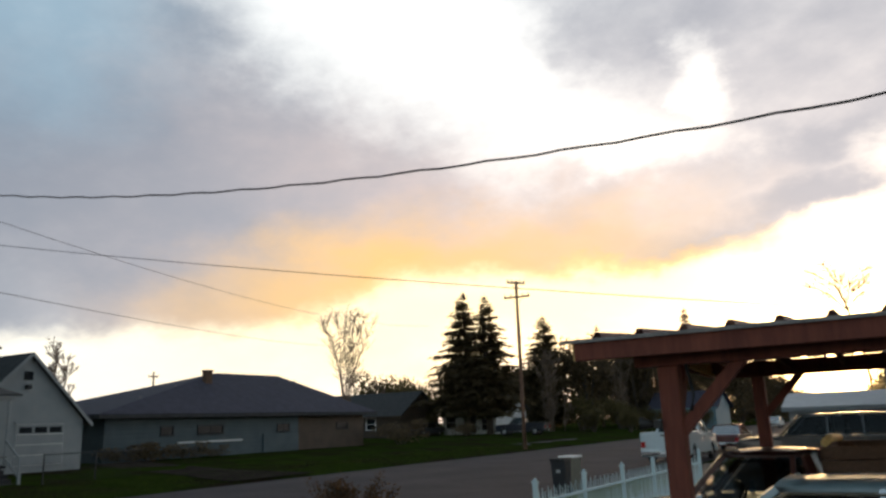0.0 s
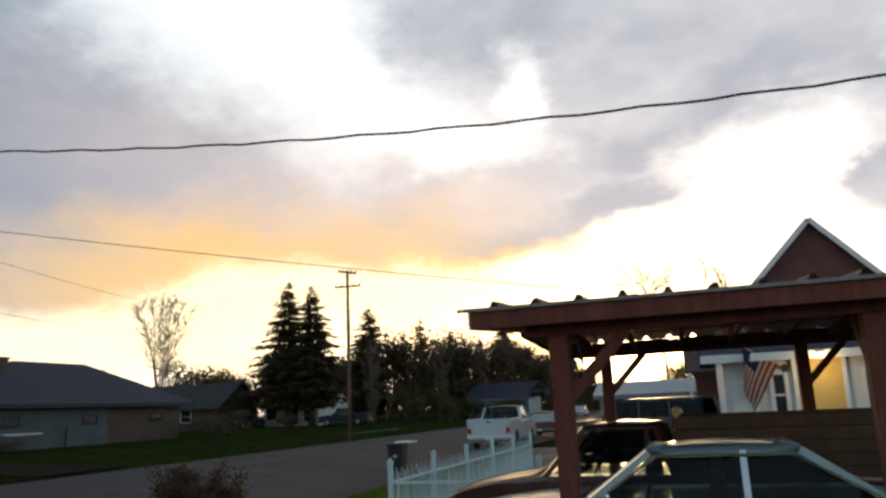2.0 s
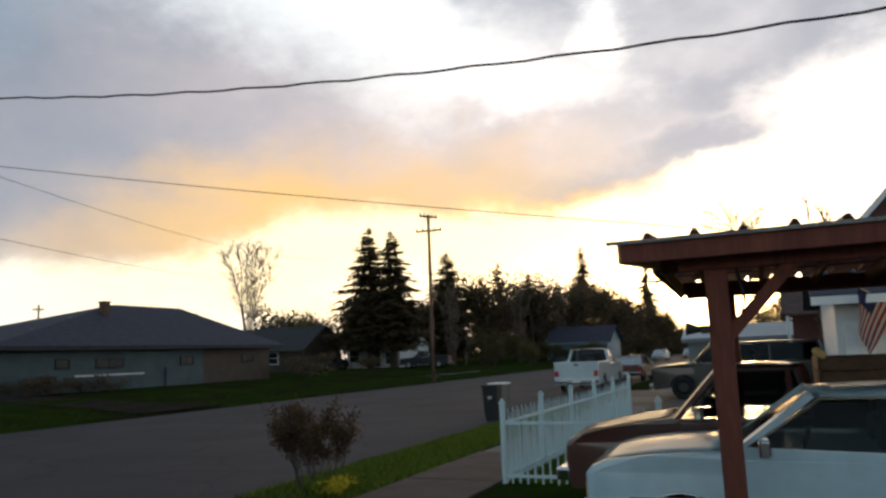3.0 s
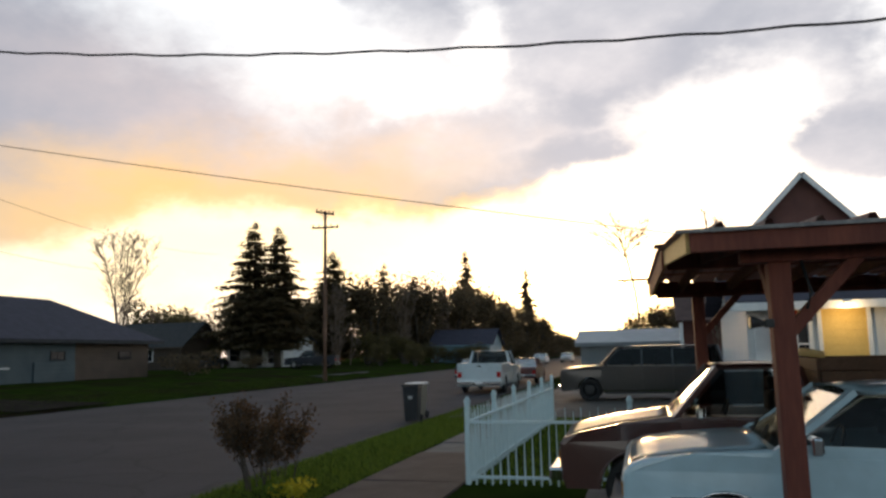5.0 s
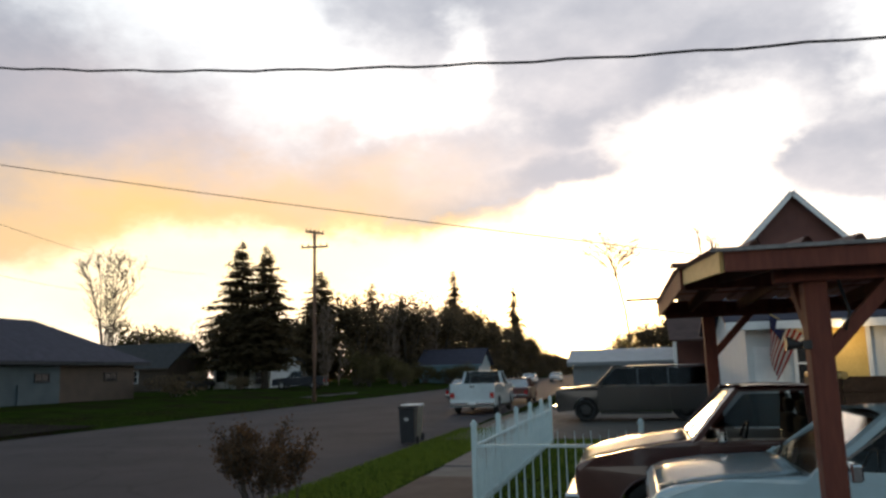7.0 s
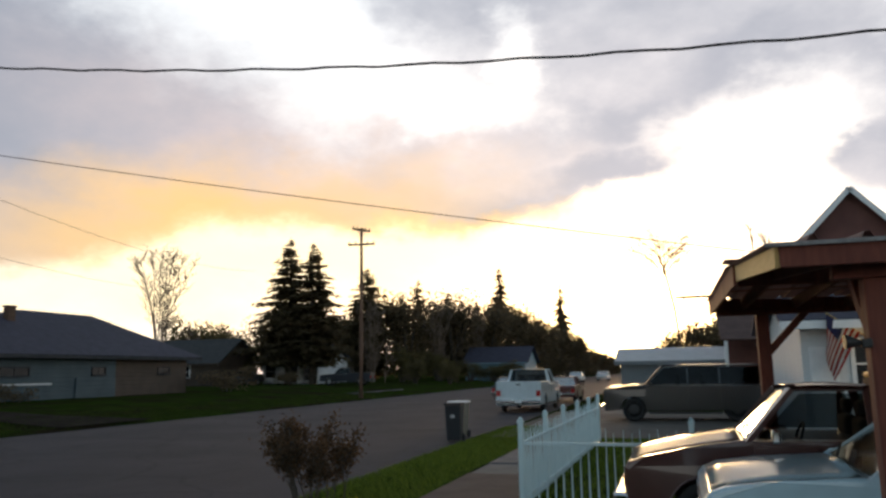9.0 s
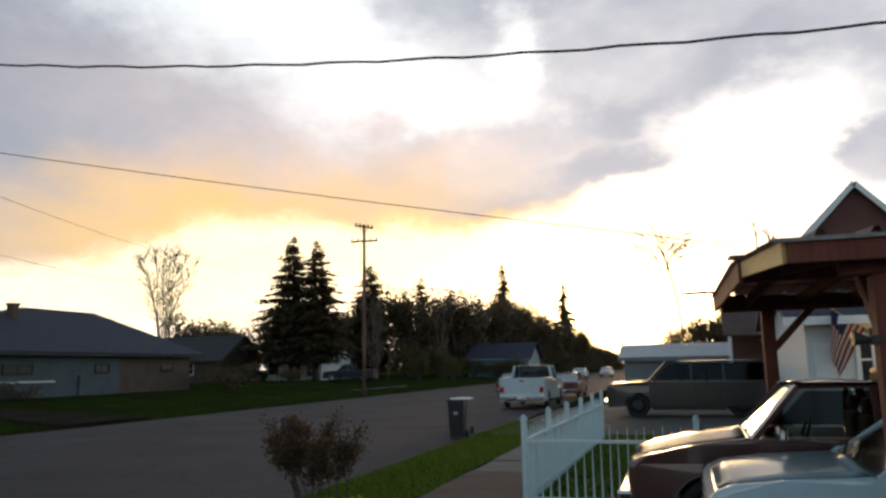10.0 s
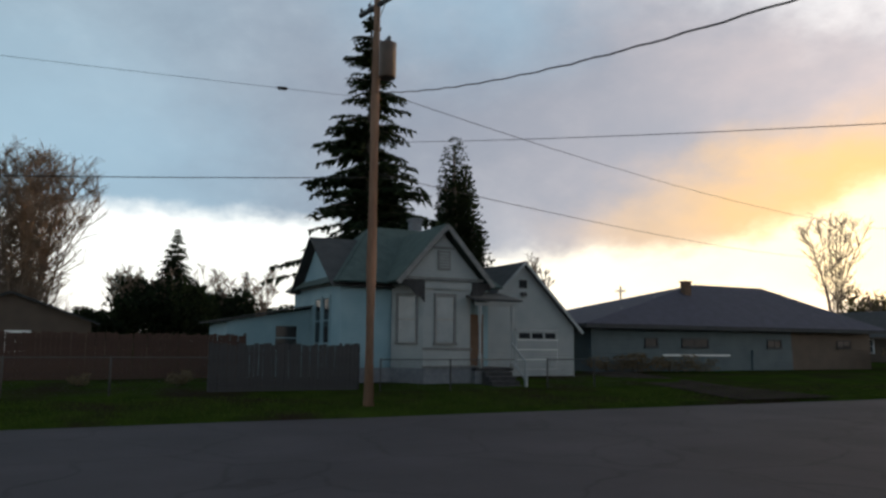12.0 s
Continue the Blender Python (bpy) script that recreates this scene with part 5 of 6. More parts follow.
vehicle("suv", "large black sport utility vehicle parked on gravel", pose(-1.85, 28.0, 0.075), 5.5, 1.98, BLACK_PAINT,
        [(0.0, 1.0), (0.08, 1.08), (0.8, 1.14), (1.3, 1.18), (1.36, 1.17), (5.3, 1.17), (5.45, 1.12)],
        [(1.0, 0.38), (4.25, 0.38)], (1.32, 1.95, 5.2, 5.38), 1.17, 1.83, [2.75, 3.75], category="suv", glass=GLASS_DARK, rim_mat=BLACK_TRIM)
vehicle("pickup_truck", "white full-size pickup truck parked along the street", pose(-6.02, 38.9, 0.0, 0, 0, -90), 5.6, 1.98, WHITE_CAR,
        [(0.0, 1.02), (0.08, 1.08), (0.9, 1.14), (1.45, 1.2), (1.5, 1.2), (3.25, 1.2), (3.3, 1.08), (5.5, 1.08), (5.55, 1.0)],
        [(1.0, 0.39), (4.4, 0.39)], (1.5, 2.1, 3.05, 3.25), 1.2, 1.86, [2.75], bed=(3.3, 5.56, 1.32), category="truck", group="vehicles parked on the street")
vehicle("sedan", "small wine-red sedan parked beyond the white pickup", pose(-5.7, 47.6, 0.0, 0, 0, -90), 4.4, 1.7, RED_CAR,
        [(0.0, 0.68), (0.1, 0.74), (1.2, 0.90), (1.28, 0.9), (3.6, 0.92), (4.3, 0.90), (4.38, 0.8)], [(0.8, 0.3), (3.4, 0.3)], (1.2, 1.95, 3.0, 3.6), 0.9, 1.42, [2.3, 3.0], group="vehicles parked on the street")
vehicle("sedan", "dark brown sedan out on the street", pose(-9.3, 50.5, 0.0, 0, 0, -90), 4.6, 1.76, BLACK_PAINT,
        [(0.0, 0.68), (0.1, 0.74), (1.2, 0.90), (1.28, 0.9), (3.7, 0.92), (4.5, 0.90), (4.58, 0.8)], [(0.8, 0.31), (3.55, 0.31)], (1.2, 1.95, 3.1, 3.75), 0.9, 1.43, [2.35, 3.1])
vehicle("sedan", "dark blue car parked by the white house", pose(-45.6, 74.0, 0.6, 0, 0, 80), 4.5, 1.76, BLUE_CAR,
        [(0.0, 0.68), (0.1, 0.74), (1.2, 0.90), (1.28, 0.9), (3.6, 0.92), (4.4, 0.90), (4.48, 0.8)], [(0.8, 0.31), (3.5, 0.31)], (1.2, 1.95, 3.1, 3.7), 0.9, 1.44, [2.35, 3.1], seats=False)
vehicle("pickup_truck", "dark blue pickup parked on the corner lot", pose(-33.6, 71.5, 0.56, 0, 0, 8), 5.2, 1.85, BLUE_CAR,
        [(0.0, 0.95), (0.08, 1.0), (0.9, 1.06), (1.4, 1.1), (1.45, 1.1), (3.1, 1.1), (3.15, 1.02), (5.1, 1.02), (5.15, 0.95)],
        [(0.95, 0.36), (4.1, 0.36)], (1.45, 2.0, 2.9, 3.1), 1.1, 1.72, [2.6], bed=(3.15, 5.16, 1.2), category="truck", seats=False)
for fx, fy in ((-12.6, 104), (-10.3, 118)):
    vehicle("sedan", "white car parked far down the street", pose(fx, fy, 0.0, 0, 0, 90), 4.5, 1.76, WHITE_CAR,
            [(0.0, 0.68), (0.1, 0.74), (1.2, 0.90), (1.28, 0.9), (3.6, 0.92), (4.4, 0.90), (4.48, 0.8)], [(0.8, 0.31), (3.5, 0.31)], (1.2, 1.95, 3.1, 3.7), 0.9, 1.44, [2.35, 3.1], seats=False, group="vehicles parked on the street")


# ---- houses ----
def slab_between(corners, th):
    """A flat plate of any outline, th thick upwards."""
    bm = bmesh.new()
    fc = bm.faces.new([bm.verts.new(c) for c in corners])
    bm.normal_update()
    if fc.normal.z < 0:
        fc.normal_flip()
    lo = [Vector(c) for c in corners]
    nrm = fc.normal.copy()
    hi = [bm.verts.new(v + nrm * th) for v in lo]
    lov = list(fc.verts)
    n = len(lov)
    tops = [min(hi, key=lambda w: (w.co - v.co - nrm * th).length) for v in lov]
    bm.faces.new(tops)
    for i in range(n):
        bm.faces.new((lov[i], lov[(i + 1) % n], tops[(i + 1) % n], tops[i]))
    bmesh.ops.recalc_face_normals(bm, faces=bm.faces[:])
    return bm


def window(house, p, ang, w, h, pane_mat, frame_mat, bars=(1, 2), trim=0.09):
    """A sash window on a wall: p is the middle of its sill, ang the way that the wall's outward normal points (degrees from +x)."""
    m = pose(*p, 0, 0, ang)
    bm = bmesh.new()
    for a in ((-w / 2 - trim, 0, -w / 2, h), (w / 2, 0, w / 2 + trim, h), (-w / 2 - trim, h, w / 2 + trim, h + trim * 1.3)):
        add_box(bm, -0.02, a[0], a[1], 0.05, a[2], a[3])
    bm.transform(m)
    win = part("window", bm, frame_mat, house)
    bm = box(-0.02, -w / 2 - trim - 0.03, -0.07, 0.09, w / 2 + trim + 0.03, 0.0, 0.01)
    bm.transform(m)
    part("sill", bm, frame_mat, win)
    nx, nz = bars
    for i in range(nx):
        for j in range(nz):
            y0, y1 = -w / 2 + w * i / nx + 0.02, -w / 2 + w * (i + 1) / nx - 0.02
            z0, z1 = h * j / nz + 0.02, h * (j + 1) / nz - 0.02
            bm = box(-0.01, y0, z0, 0.012, y1, z1)
            bm.transform(m)
            part("pane", bm, pane_mat, win)
    bm = bmesh.new()
    for i in range(1, nx):
        add_box(bm, -0.01, -w / 2 + w * i / nx - 0.02, 0, 0.03, -w / 2 + w * i / nx + 0.02, h)
    for j in range(1, nz):
        add_box(bm, -0.01, -w / 2, h * j / nz - 0.022, 0.034, w / 2, h * j / nz + 0.022)
    if nx > 1 or nz > 1:
        bm.transform(m)
        part("glazing_bar", bm, frame_mat, win)
    else:
        bm.free()
    return win


def wall_poly(outline, base, top_fn=None):
    """A closed ring of wall: outline in plan, from base to a height each."""
    bm = bmesh.new()
    n = len(outline)
    lo = [bm.verts.new((x, y, base)) for x, y, z in outline]
    hi = [bm.verts.new((x, y, z)) for x, y, z in outline]
    for i in range(n):
        bm.faces.new((lo[i], lo[(i + 1) % n], hi[(i + 1) % n], hi[i]))
    bm.faces.new(hi)
    bmesh.ops.recalc_face_normals(bm, faces=bm.faces[:])
    return bm


def chimney(house, x, y, z0, z1, w=0.6, d=0.6, mat=None):
    bm = box(x - w / 2, y - d / 2, z0, x + w / 2, y + d / 2, z1, 0.015)
    add_box(bm, x - w / 2 - 0.05, y - d / 2 - 0.05, z1, x + w / 2 + 0.05, y + d / 2 + 0.05, z1 + 0.1)
    return part("chimney", bm, mat or BRICK, house)


# the old house with the cutaway bay
old = empty("old_house", -30, 13.5, 0)
old.matrix_basis = Matrix.Identity(4)
tagged(old, "small old pale-blue wooden house with steep gables and a bay", "house")
Z0 = 0.40
part("wall", wall_poly([(-27.6, 10.3, 4.2), (-27.6, 16.6, 4.2), (-34.0, 16.6, 4.2), (-34.0, 10.3, 4.2)], Z0 + 0.55), BLUE_SIDING, old, "pale blue lap siding")
# street-facing bay gets grey siding: sunset light on the same blue paint
part("wall", wall_poly([(-26.5, 13.2, 4.3), (-26.5, 15.2, 4.3), (-27.6, 15.2, 4.3), (-27.6, 12.35, 4.3), (-27.4, 12.3, 4.3)], Z0 + 0.55), GREY_SIDING, old, "bay boards greyed for sunset light")
part("foundation", wall_poly([(-26.46, 13.2, 1.0), (-26.46, 15.24, 1.0), (-27.56, 15.24, 1.0), (-27.56, 16.64, 1.0), (-34.04, 16.64, 1.0), (-34.04, 10.26, 1.0), (-27.56, 10.26, 1.0), (-27.38, 12.28, 1.0)], Z0 - 0.3), STONE, old)
# front gable: triangle of siding, belt board, vent
bm = bmesh.new()
tri = [(-26.42, 12.4, 4.30), (-26.42, 15.65, 4.30), (-26.42, 14.0, 6.08)]
back = [(-27.9, y, z) for x, y, z in tri]
a = [bm.verts.new(p) for p in tri]
b = [bm.verts.new(p) for p in back]
bm.faces.new(a)
bm.faces.new(b[::-1])
for i in range(3):
    bm.faces.new((a[i], a[(i + 1) % 3], b[(i + 1) % 3], b[i]))
bmesh.ops.recalc_face_normals(bm, faces=bm.faces[:])
# grey here too, standing for the sunset on the front-facing boards
part("gable", bm, GREY_SIDING, old, "gable boards greyed for sunset light")
part("belt_board", box(-26.46, 12.36, 4.30, -26.34, 15.70, 4.42, 0.01), TRIM_GREY, old)
part("frieze", box(-26.47, 12.7, 3.98, -26.42, 15.3, 4.28, 0.01), GREY_SIDING, old)
part("crown_board", box(-26.44, 13.50, 5.52, -26.36, 14.50, 5.60, 0.01), TRIM_GREY, old)
vent = part("gable_vent", box(-26.40, 13.72, 4.70, -26.36, 14.26, 5.45, 0.01), TRIM_GREY, old)
for k in range(6):
    part("slat", box(-26.36, 13.79, 4.78 + 0.105 * k, -26.33, 14.19, 4.83 + 0.105 * k), GREY_SIDING, vent)
for s, ye in ((-1, 11.95), (1, 16.02)):
    part("roof", slab_between([(-26.1, ye, 4.18), (-26.1, 14.0, 6.42), (-33.2, 14.0, 6.42), (-33.2, ye, 4.18)], 0.07), SHINGLE_GREEN, old, "green shingle roof slope")
    bm = bmesh.new()
    beam_between(bm, (-26.08, ye - 0.02 * s, 4.12), (-26.08, 14.0, 6.38), 0.18, 0.05, math.pi / 2)
    part("barge_board", bm, TRIM_GREY, old)
# main hip behind
for cs in ([(-27.1, 10.0, 4.15), (-27.1, 17.0, 4.15), (-30.7, 14.8, 6.78), (-30.7, 12.6, 6.78)], [(-34.4, 17.0, 4.15), (-34.4, 10.0, 4.15), (-30.7, 12.6, 6.78), (-30.7, 14.8, 6.78)],
           [(-34.4, 10.0, 4.15), (-27.1, 10.0, 4.15), (-30.7, 12.6, 6.78)], [(-27.1, 17.0, 4.15), (-34.4, 17.0, 4.15), (-30.7, 14.8, 6.78)]):
    part("roof", slab_between(cs, 0.07), SHINGLE_GREEN, old, "green shingle roof slope")
# side gable towards the plank fence
bm = bmesh.new()
tri = [(-32.6, 10.22, 4.2), (-27.7, 10.22, 4.2), (-30.4, 10.22, 5.98)]
a = [bm.verts.new(p) for p in tri]
b = [bm.verts.new((x, 12.5, z)) for x, y, z in tri]
bm.faces.new(a)
bm.faces.new(b[::-1])
for i in range(3):
    bm.faces.new((a[i], a[(i + 1) % 3], b[(i + 1) % 3], b[i]))
bmesh.ops.recalc_face_normals(bm, faces=bm.faces[:])
part("gable", bm, BLUE_SIDING, old)
for xe in (-27.35, -33.2):
    part("roof", slab_between([(xe, 9.85, 4.0), (-30.4, 9.85, 6.14), (-30.4, 13.0, 6.14), (xe, 13.0, 4.0)], 0.06), SHINGLE_DARK, old, "dark shingle roof slope")
part("belt_board", box(-32.7, 10.16, 4.12, -27.6, 10.24, 4.26, 0.01), GREY_SIDING, old)
chimney(old, -31.2, 14.9, 6.2, 7.35, 0.5, 0.45, STONE)
# low addition at the back
part("wall", wall_poly([(-31.5, 6.9, 2.75), (-31.5, 10.3, 3.3), (-35.5, 10.3, 3.3), (-35.5, 6.9, 2.75)], Z0), BLUE_SIDING, old)
part("roof", slab_between([(-31.2, 6.5, 2.72), (-31.2, 10.4, 3.42), (-35.8, 10.4, 3.42), (-35.8, 6.5, 2.72)], 0.06), SHINGLE_DARK, old)
window(old, (-31.49, 9.3, 1.6), 0, 0.9, 1.0, WINDOW_DARK, BLUE_SIDING)
# windows: bay front, bay side, wing
window(old, (-26.49, 14.1, 1.95), 0, 0.74, 1.75, WINDOW_BLIND, TRIM_GREY, (1, 2))
window(old, (-26.97, 12.73, 1.95), -45, 0.72, 1.75, WINDOW_BLIND, TRIM_GREY, (1, 2))
window(old, (-30.3, 10.29, 1.9), -90, 0.75, 1.75, WINDOW_DARK, BLUE_SIDING, (1, 2))
window(old, (-29.2, 10.29, 1.9), -90, 0.75, 1.75, WINDOW_DARK, BLUE_SIDING, (1, 2))
# sunburst brackets in the cutaway corners
for ya, yb in ((12.30, 13.18), (15.22, 16.1)):
    bm = bmesh.new()
    prism(bm, [(0, 0), (0.9, 0), (0.9, -0.12), (0.62, -0.22), (0.36, -0.42), (0.14, -0.50), (0, -0.62)] if ya > 14 else
          [(0.9, 0), (0, 0), (0, -0.12), (0.28, -0.22), (0.54, -0.42), (0.76, -0.50), (0.9, -0.62)], 0, 0.05)
    bm.transform(Matrix.Translation((-26.38, ya, 4.28)) @ Matrix.Rotation(radians(90), 4, "Z") @ Matrix.Diagonal((1, 1, 1.3, 1)))
    part("bracket", bm, GREY_WOOD, old, "scalloped wooden corner bracket")
part("water_table", box(-26.50, 13.15, 1.68, -26.44, 15.25, 1.76, 0.01), TRIM_GREY, old)
part("water_table", box(-26.48, 13.15, 1.0, -26.40, 15.28, 1.10, 0.01), TRIM_GREY, old)
# porch with door, post, rail and steps
door = part("door", box(-27.60, 15.45, 1.05, -27.52, 16.35, 3.1, 0.01), BROWN_WOOD, old, "dark panelled front door")
part("door_knob", box(-27.52, 16.2, 1.98, -27.46, 16.26, 2.06, 0.01), CHROME, door)
part("porch_floor", box(-27.6, 15.24, 0.9, -26.1, 16.9, 1.02, 0.01), GREY_WOOD, old)
part("porch_skirt", box(-27.5, 15.26, 0.1, -26.2, 16.8, 0.9), STONE, old)
part("porch_roof", slab_between([(-25.75, 15.0, 3.55), (-25.75, 17.1, 3.55), (-27.7, 17.1, 3.95), (-27.7, 15.0, 3.95)], 0.08), SHINGLE_DARK, old)
part("porch_beam", box(-26.05, 15.15, 3.38, -25.93, 16.95, 3.52, 0.01), GREY_SIDING, old)
for y in (15.35, 16.78):
    bm = bmesh.new()
    tube(bm, [(-26.0, y, 1.0), (-26.0, y, 1.5), (-26.0, y, 1.56), (-26.0, y, 2.7), (-26.0, y, 2.76), (-26.0, y, 3.4)], [0.075, 0.075, 0.05, 0.05, 0.07, 0.07], 10)
    part("porch_post", bm, GREY_SIDING, old)
for k in range(4):
    part("step", box(-26.1 + 0.26 * k, 15.5, 0.25, -25.84 + 0.26 * k, 16.7, 0.86 - 0.16 * k, 0.01), GREY_WOOD, old)
for y in (16.74,):
    for pa, pb in (((-26.0, y, 1.95), (-24.95, y, 1.25)), ((-26.0, y, 1.3), (-24.95, y, 0.6))):
        bm = bmesh.new()
        beam_between(bm, pa, pb, 0.05, 0.07)
        part("stair_rail", bm, GREY_SIDING, old)
    for k in range(6):
        x = -26.0 + 0.21 * k
        bm = bmesh.new()
        beam_between(bm, (x, y, 1.3 - 0.14 * k), (x, y, 1.95 - 0.14 * k), 0.03, 0.03)
        part("baluster", bm, GREY_SIDING, old)
    part("newel", box(-24.99, y - 0.05, 0.35, -24.89, y + 0.05, 1.35, 0.01), GREY_SIDING, old)

# garage
gar = new("garage")
tagged(gar, "pale grey wooden garage with a steep gable", "garage")
gar.matrix_basis = Matrix.Translation((0.016, -0.19, 0.296)) @ Matrix.Scale(0.84, 4)
pent = [(20.6, 2.9), (20.6, -0.2), (27.3, -0.2), (27.3, 2.9), (23.95, 6.3)]
bm = bmesh.new()
fs = prism(bm, pent, 0, 7.0)
bm.transform(Matrix.Translation((-36.0, 0, 0)) @ Matrix(((0, -1, 0, 0), (1, 0, 0, 0), (0, 0, 1, 0), (0, 0, 0, 1))))
bmesh.ops.recalc_face_normals(bm, faces=bm.faces[:])
part("wall", bm, GREY_SIDING, gar)
for ye in (20.2, 27.7):
    part("roof", slab_between([(-35.7, ye, 2.62), (-35.7, 23.95, 6.38), (-43.2, 23.95, 6.38), (-43.2, ye, 2.62)], 0.08), SHINGLE_DARK, gar)
    bm = bmesh.new()
    beam_between(bm, (-35.68, ye, 2.58), (-35.68, 23.95, 6.36), 0.16, 0.05, math.pi / 2)
    part("barge_board", bm, GREY_SIDING, gar)
gd = part("garage_door", box(-36.0, 23.5, 0.6, -35.94, 26.15, 2.72, 0.01), WHITE_SIDING, gar, "white panelled garage door")
for k in range(4):
    part("panel_line", box(-35.94, 23.52, 0.62 + 0.53 * k, -35.925, 26.13, 1.11 + 0.53 * k, 0.01), GREY_SIDING, gd)
for k in range(3):
    part("pane", box(-35.925, 23.66 + 0.83 * k, 2.26, -35.91, 24.34 + 0.83 * k, 2.56), WINDOW_DARK, gd)
part("door_frame", box(-36.0, 23.38, 2.73, -35.9, 26.27, 2.84), GREY_SIDING, gar)
part("gable_window", box(-35.99, 23.7, 5.0, -35.95, 24.2, 5.45, 0.01), WINDOW_DARK, gar)
part("gable_lamp", box(-35.99, 23.8, 4.55, -35.8, 24.1, 4.75, 0.02), GREY_WOOD, gar)

# ranch house
ranch = new("ranch_house")
tagged(ranch, "long low blue-grey ranch house with a hipped shingle roof", "house")
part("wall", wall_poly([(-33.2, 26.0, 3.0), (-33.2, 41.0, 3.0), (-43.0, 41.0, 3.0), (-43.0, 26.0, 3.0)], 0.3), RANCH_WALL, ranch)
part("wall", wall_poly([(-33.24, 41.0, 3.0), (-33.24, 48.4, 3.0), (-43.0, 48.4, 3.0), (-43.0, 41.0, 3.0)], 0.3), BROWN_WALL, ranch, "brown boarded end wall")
RE, RR = 2.98, 5.85
for cs in ([(-32.5, 25.2, RE), (-32.5, 49.2, RE), (-38.0, 44.0, RR), (-38.0, 38.0, RR)], [(-43.6, 49.2, RE), (-43.6, 25.2, RE), (-38.0, 38.0, RR), (-38.0, 44.0, RR)],
           [(-43.6, 25.2, RE), (-32.5, 25.2, RE), (-38.0, 38.0, RR)], [(-32.5, 49.2, RE), (-43.6, 49.2, RE), (-38.0, 44.0, RR)]):
    part("roof", slab_between(cs, 0.08), SHINGLE, ranch, "grey shingle hip slope")
part("fascia", box(-32.54, 25.2, RE - 0.16, -32.48, 49.2, RE + 0.03, 0.01), SHINGLE_DARK, ranch)
part("fascia", box(-43.6, 25.14, RE - 0.16, -32.5, 25.2, RE + 0.03, 0.01), SHINGLE_DARK, ranch)
part("soffit", box(-33.2, 25.3, RE - 0.05, -32.55, 49.1, RE - 0.02), GREY_WOOD, ranch)
chimney(ranch, -36.5, 35.8, 4.6, 5.85, 0.42, 0.5, BROWN_WOOD)
bm = bmesh.new()
tube(bm, [(-39.0, 47.0, 4.4), (-39.0, 47.0, 5.6), (-39.0, 47.0, 5.7)], [0.09, 0.09, 0.13], 10)
part("flue", bm, STEEL, ranch)
for vx, vy, vz in ((-35.2, 31.0, 4.1), (-36.2, 33.0, 4.65), (-35.0, 29.5, 3.85)):
    bm = bmesh.new()
    tube(bm, [(vx, vy, vz - 0.3), (vx, vy, vz + 0.25)], 0.05, 8)
    part("vent_pipe", bm, GALV, ranch)
for y, w, b in ((30.0, 0.8, (1, 1)), (33.2, 1.9, (2, 1)), (39.5, 1.1, (2, 1)), (45.8, 1.2, (2, 1))):
    window(ranch, (-33.19 if y < 41 else -33.23, y, 1.88), 0, w, 0.42, WINDOW_DARK, GREY_WOOD, b, 0.05)
part("trim_board", box(-33.2, 30.8, 1.36, -33.12, 35.8, 1.46, 0.01), WHITE_SIDING, ranch, "pale horizontal trim board")
part("side_gate", box(-33.2, 37.6, 0.5, -33.1, 40.95, 1.7, 0.02), RANCH_WALL, ranch)


def simple_house(label, x0, x1, y0, y1, z0, eave, ridge, along, wall_m, roof_m, windows=(), over=0.4, cat="house", nm="house"):
    """A plain gabled house; along: the ridge's axis; windows: (wall, place along it, sill, width, height)."""
    hs = new(nm)
    tagged(hs, label, cat)
    part("wall", wall_poly([(x0, y0, eave), (x1, y0, eave), (x1, y1, eave), (x0, y1, eave)], z0 - 0.3), wall_m, hs)
    if along == "y":
        c = (x0 + x1) / 2
        bm = bmesh.new()
        prism(bm, [(x0, eave), (x1, eave), (c, ridge)], y0, y1)
        bmesh.ops.recalc_face_normals(bm, faces=bm.faces[:])
        part("gable", bm, wall_m, hs)
        sl = (ridge - eave) / (c - x0)
        for xe, s in ((x0 - over, -1), (x1 + over, 1)):
            part("roof", slab_between([(xe, y0 - over, eave - sl * over), (c, y0 - over, ridge + 0.02), (c, y1 + over, ridge + 0.02), (xe, y1 + over, eave - sl * over)], 0.09), roof_m, hs)
            bm = bmesh.new()
            beam_between(bm, (xe, y0 - over - 0.03, eave - sl * over - 0.02), (c, y0 - over - 0.03, ridge), 0.05, 0.24)
            part("barge_board", bm, WHITE_PAINT, hs, "white painted barge board")
    else:
        c = (y0 + y1) / 2
        bm = bmesh.new()
        prism(bm, [(y0, eave), (y1, eave), (c, ridge)], -x1, -x0)
        bm.transform(Matrix(((0, -1, 0, 0), (1, 0, 0, 0), (0, 0, 1, 0), (0, 0, 0, 1))))
        bmesh.ops.recalc_face_normals(bm, faces=bm.faces[:])
        part("gable", bm, wall_m, hs)
        sl = (ridge - eave) / (c - y0)
        for ye in (y0 - over, y1 + over):
            part("roof", slab_between([(x0 - over, ye, eave - sl * over), (x0 - over, c, ridge + 0.02), (x1 + over, c, ridge + 0.02), (x1 + over, ye, eave - sl * over)], 0.09), roof_m, hs)
        part("fascia", box(x0 - over, y0 - over - 0.05, eave - sl * over - 0.14, x1 + over, y0 - over, eave - sl * over + 0.06, 0.01), WHITE_PAINT if wall_m is WHITE_SIDING else wall_m, hs)
    for wl, p, sill, w, h in windows:
        pos, ang = {"s": ((p, y0 - 0.005, sill), -90), "e": ((x1 + 0.005, p, sill), 0), "w": ((x0 - 0.005, p, sill), 180)}[wl]
        window(hs, pos, ang, w, h, WINDOW_DARK, WHITE_PAINT, (1, 2))
    return hs


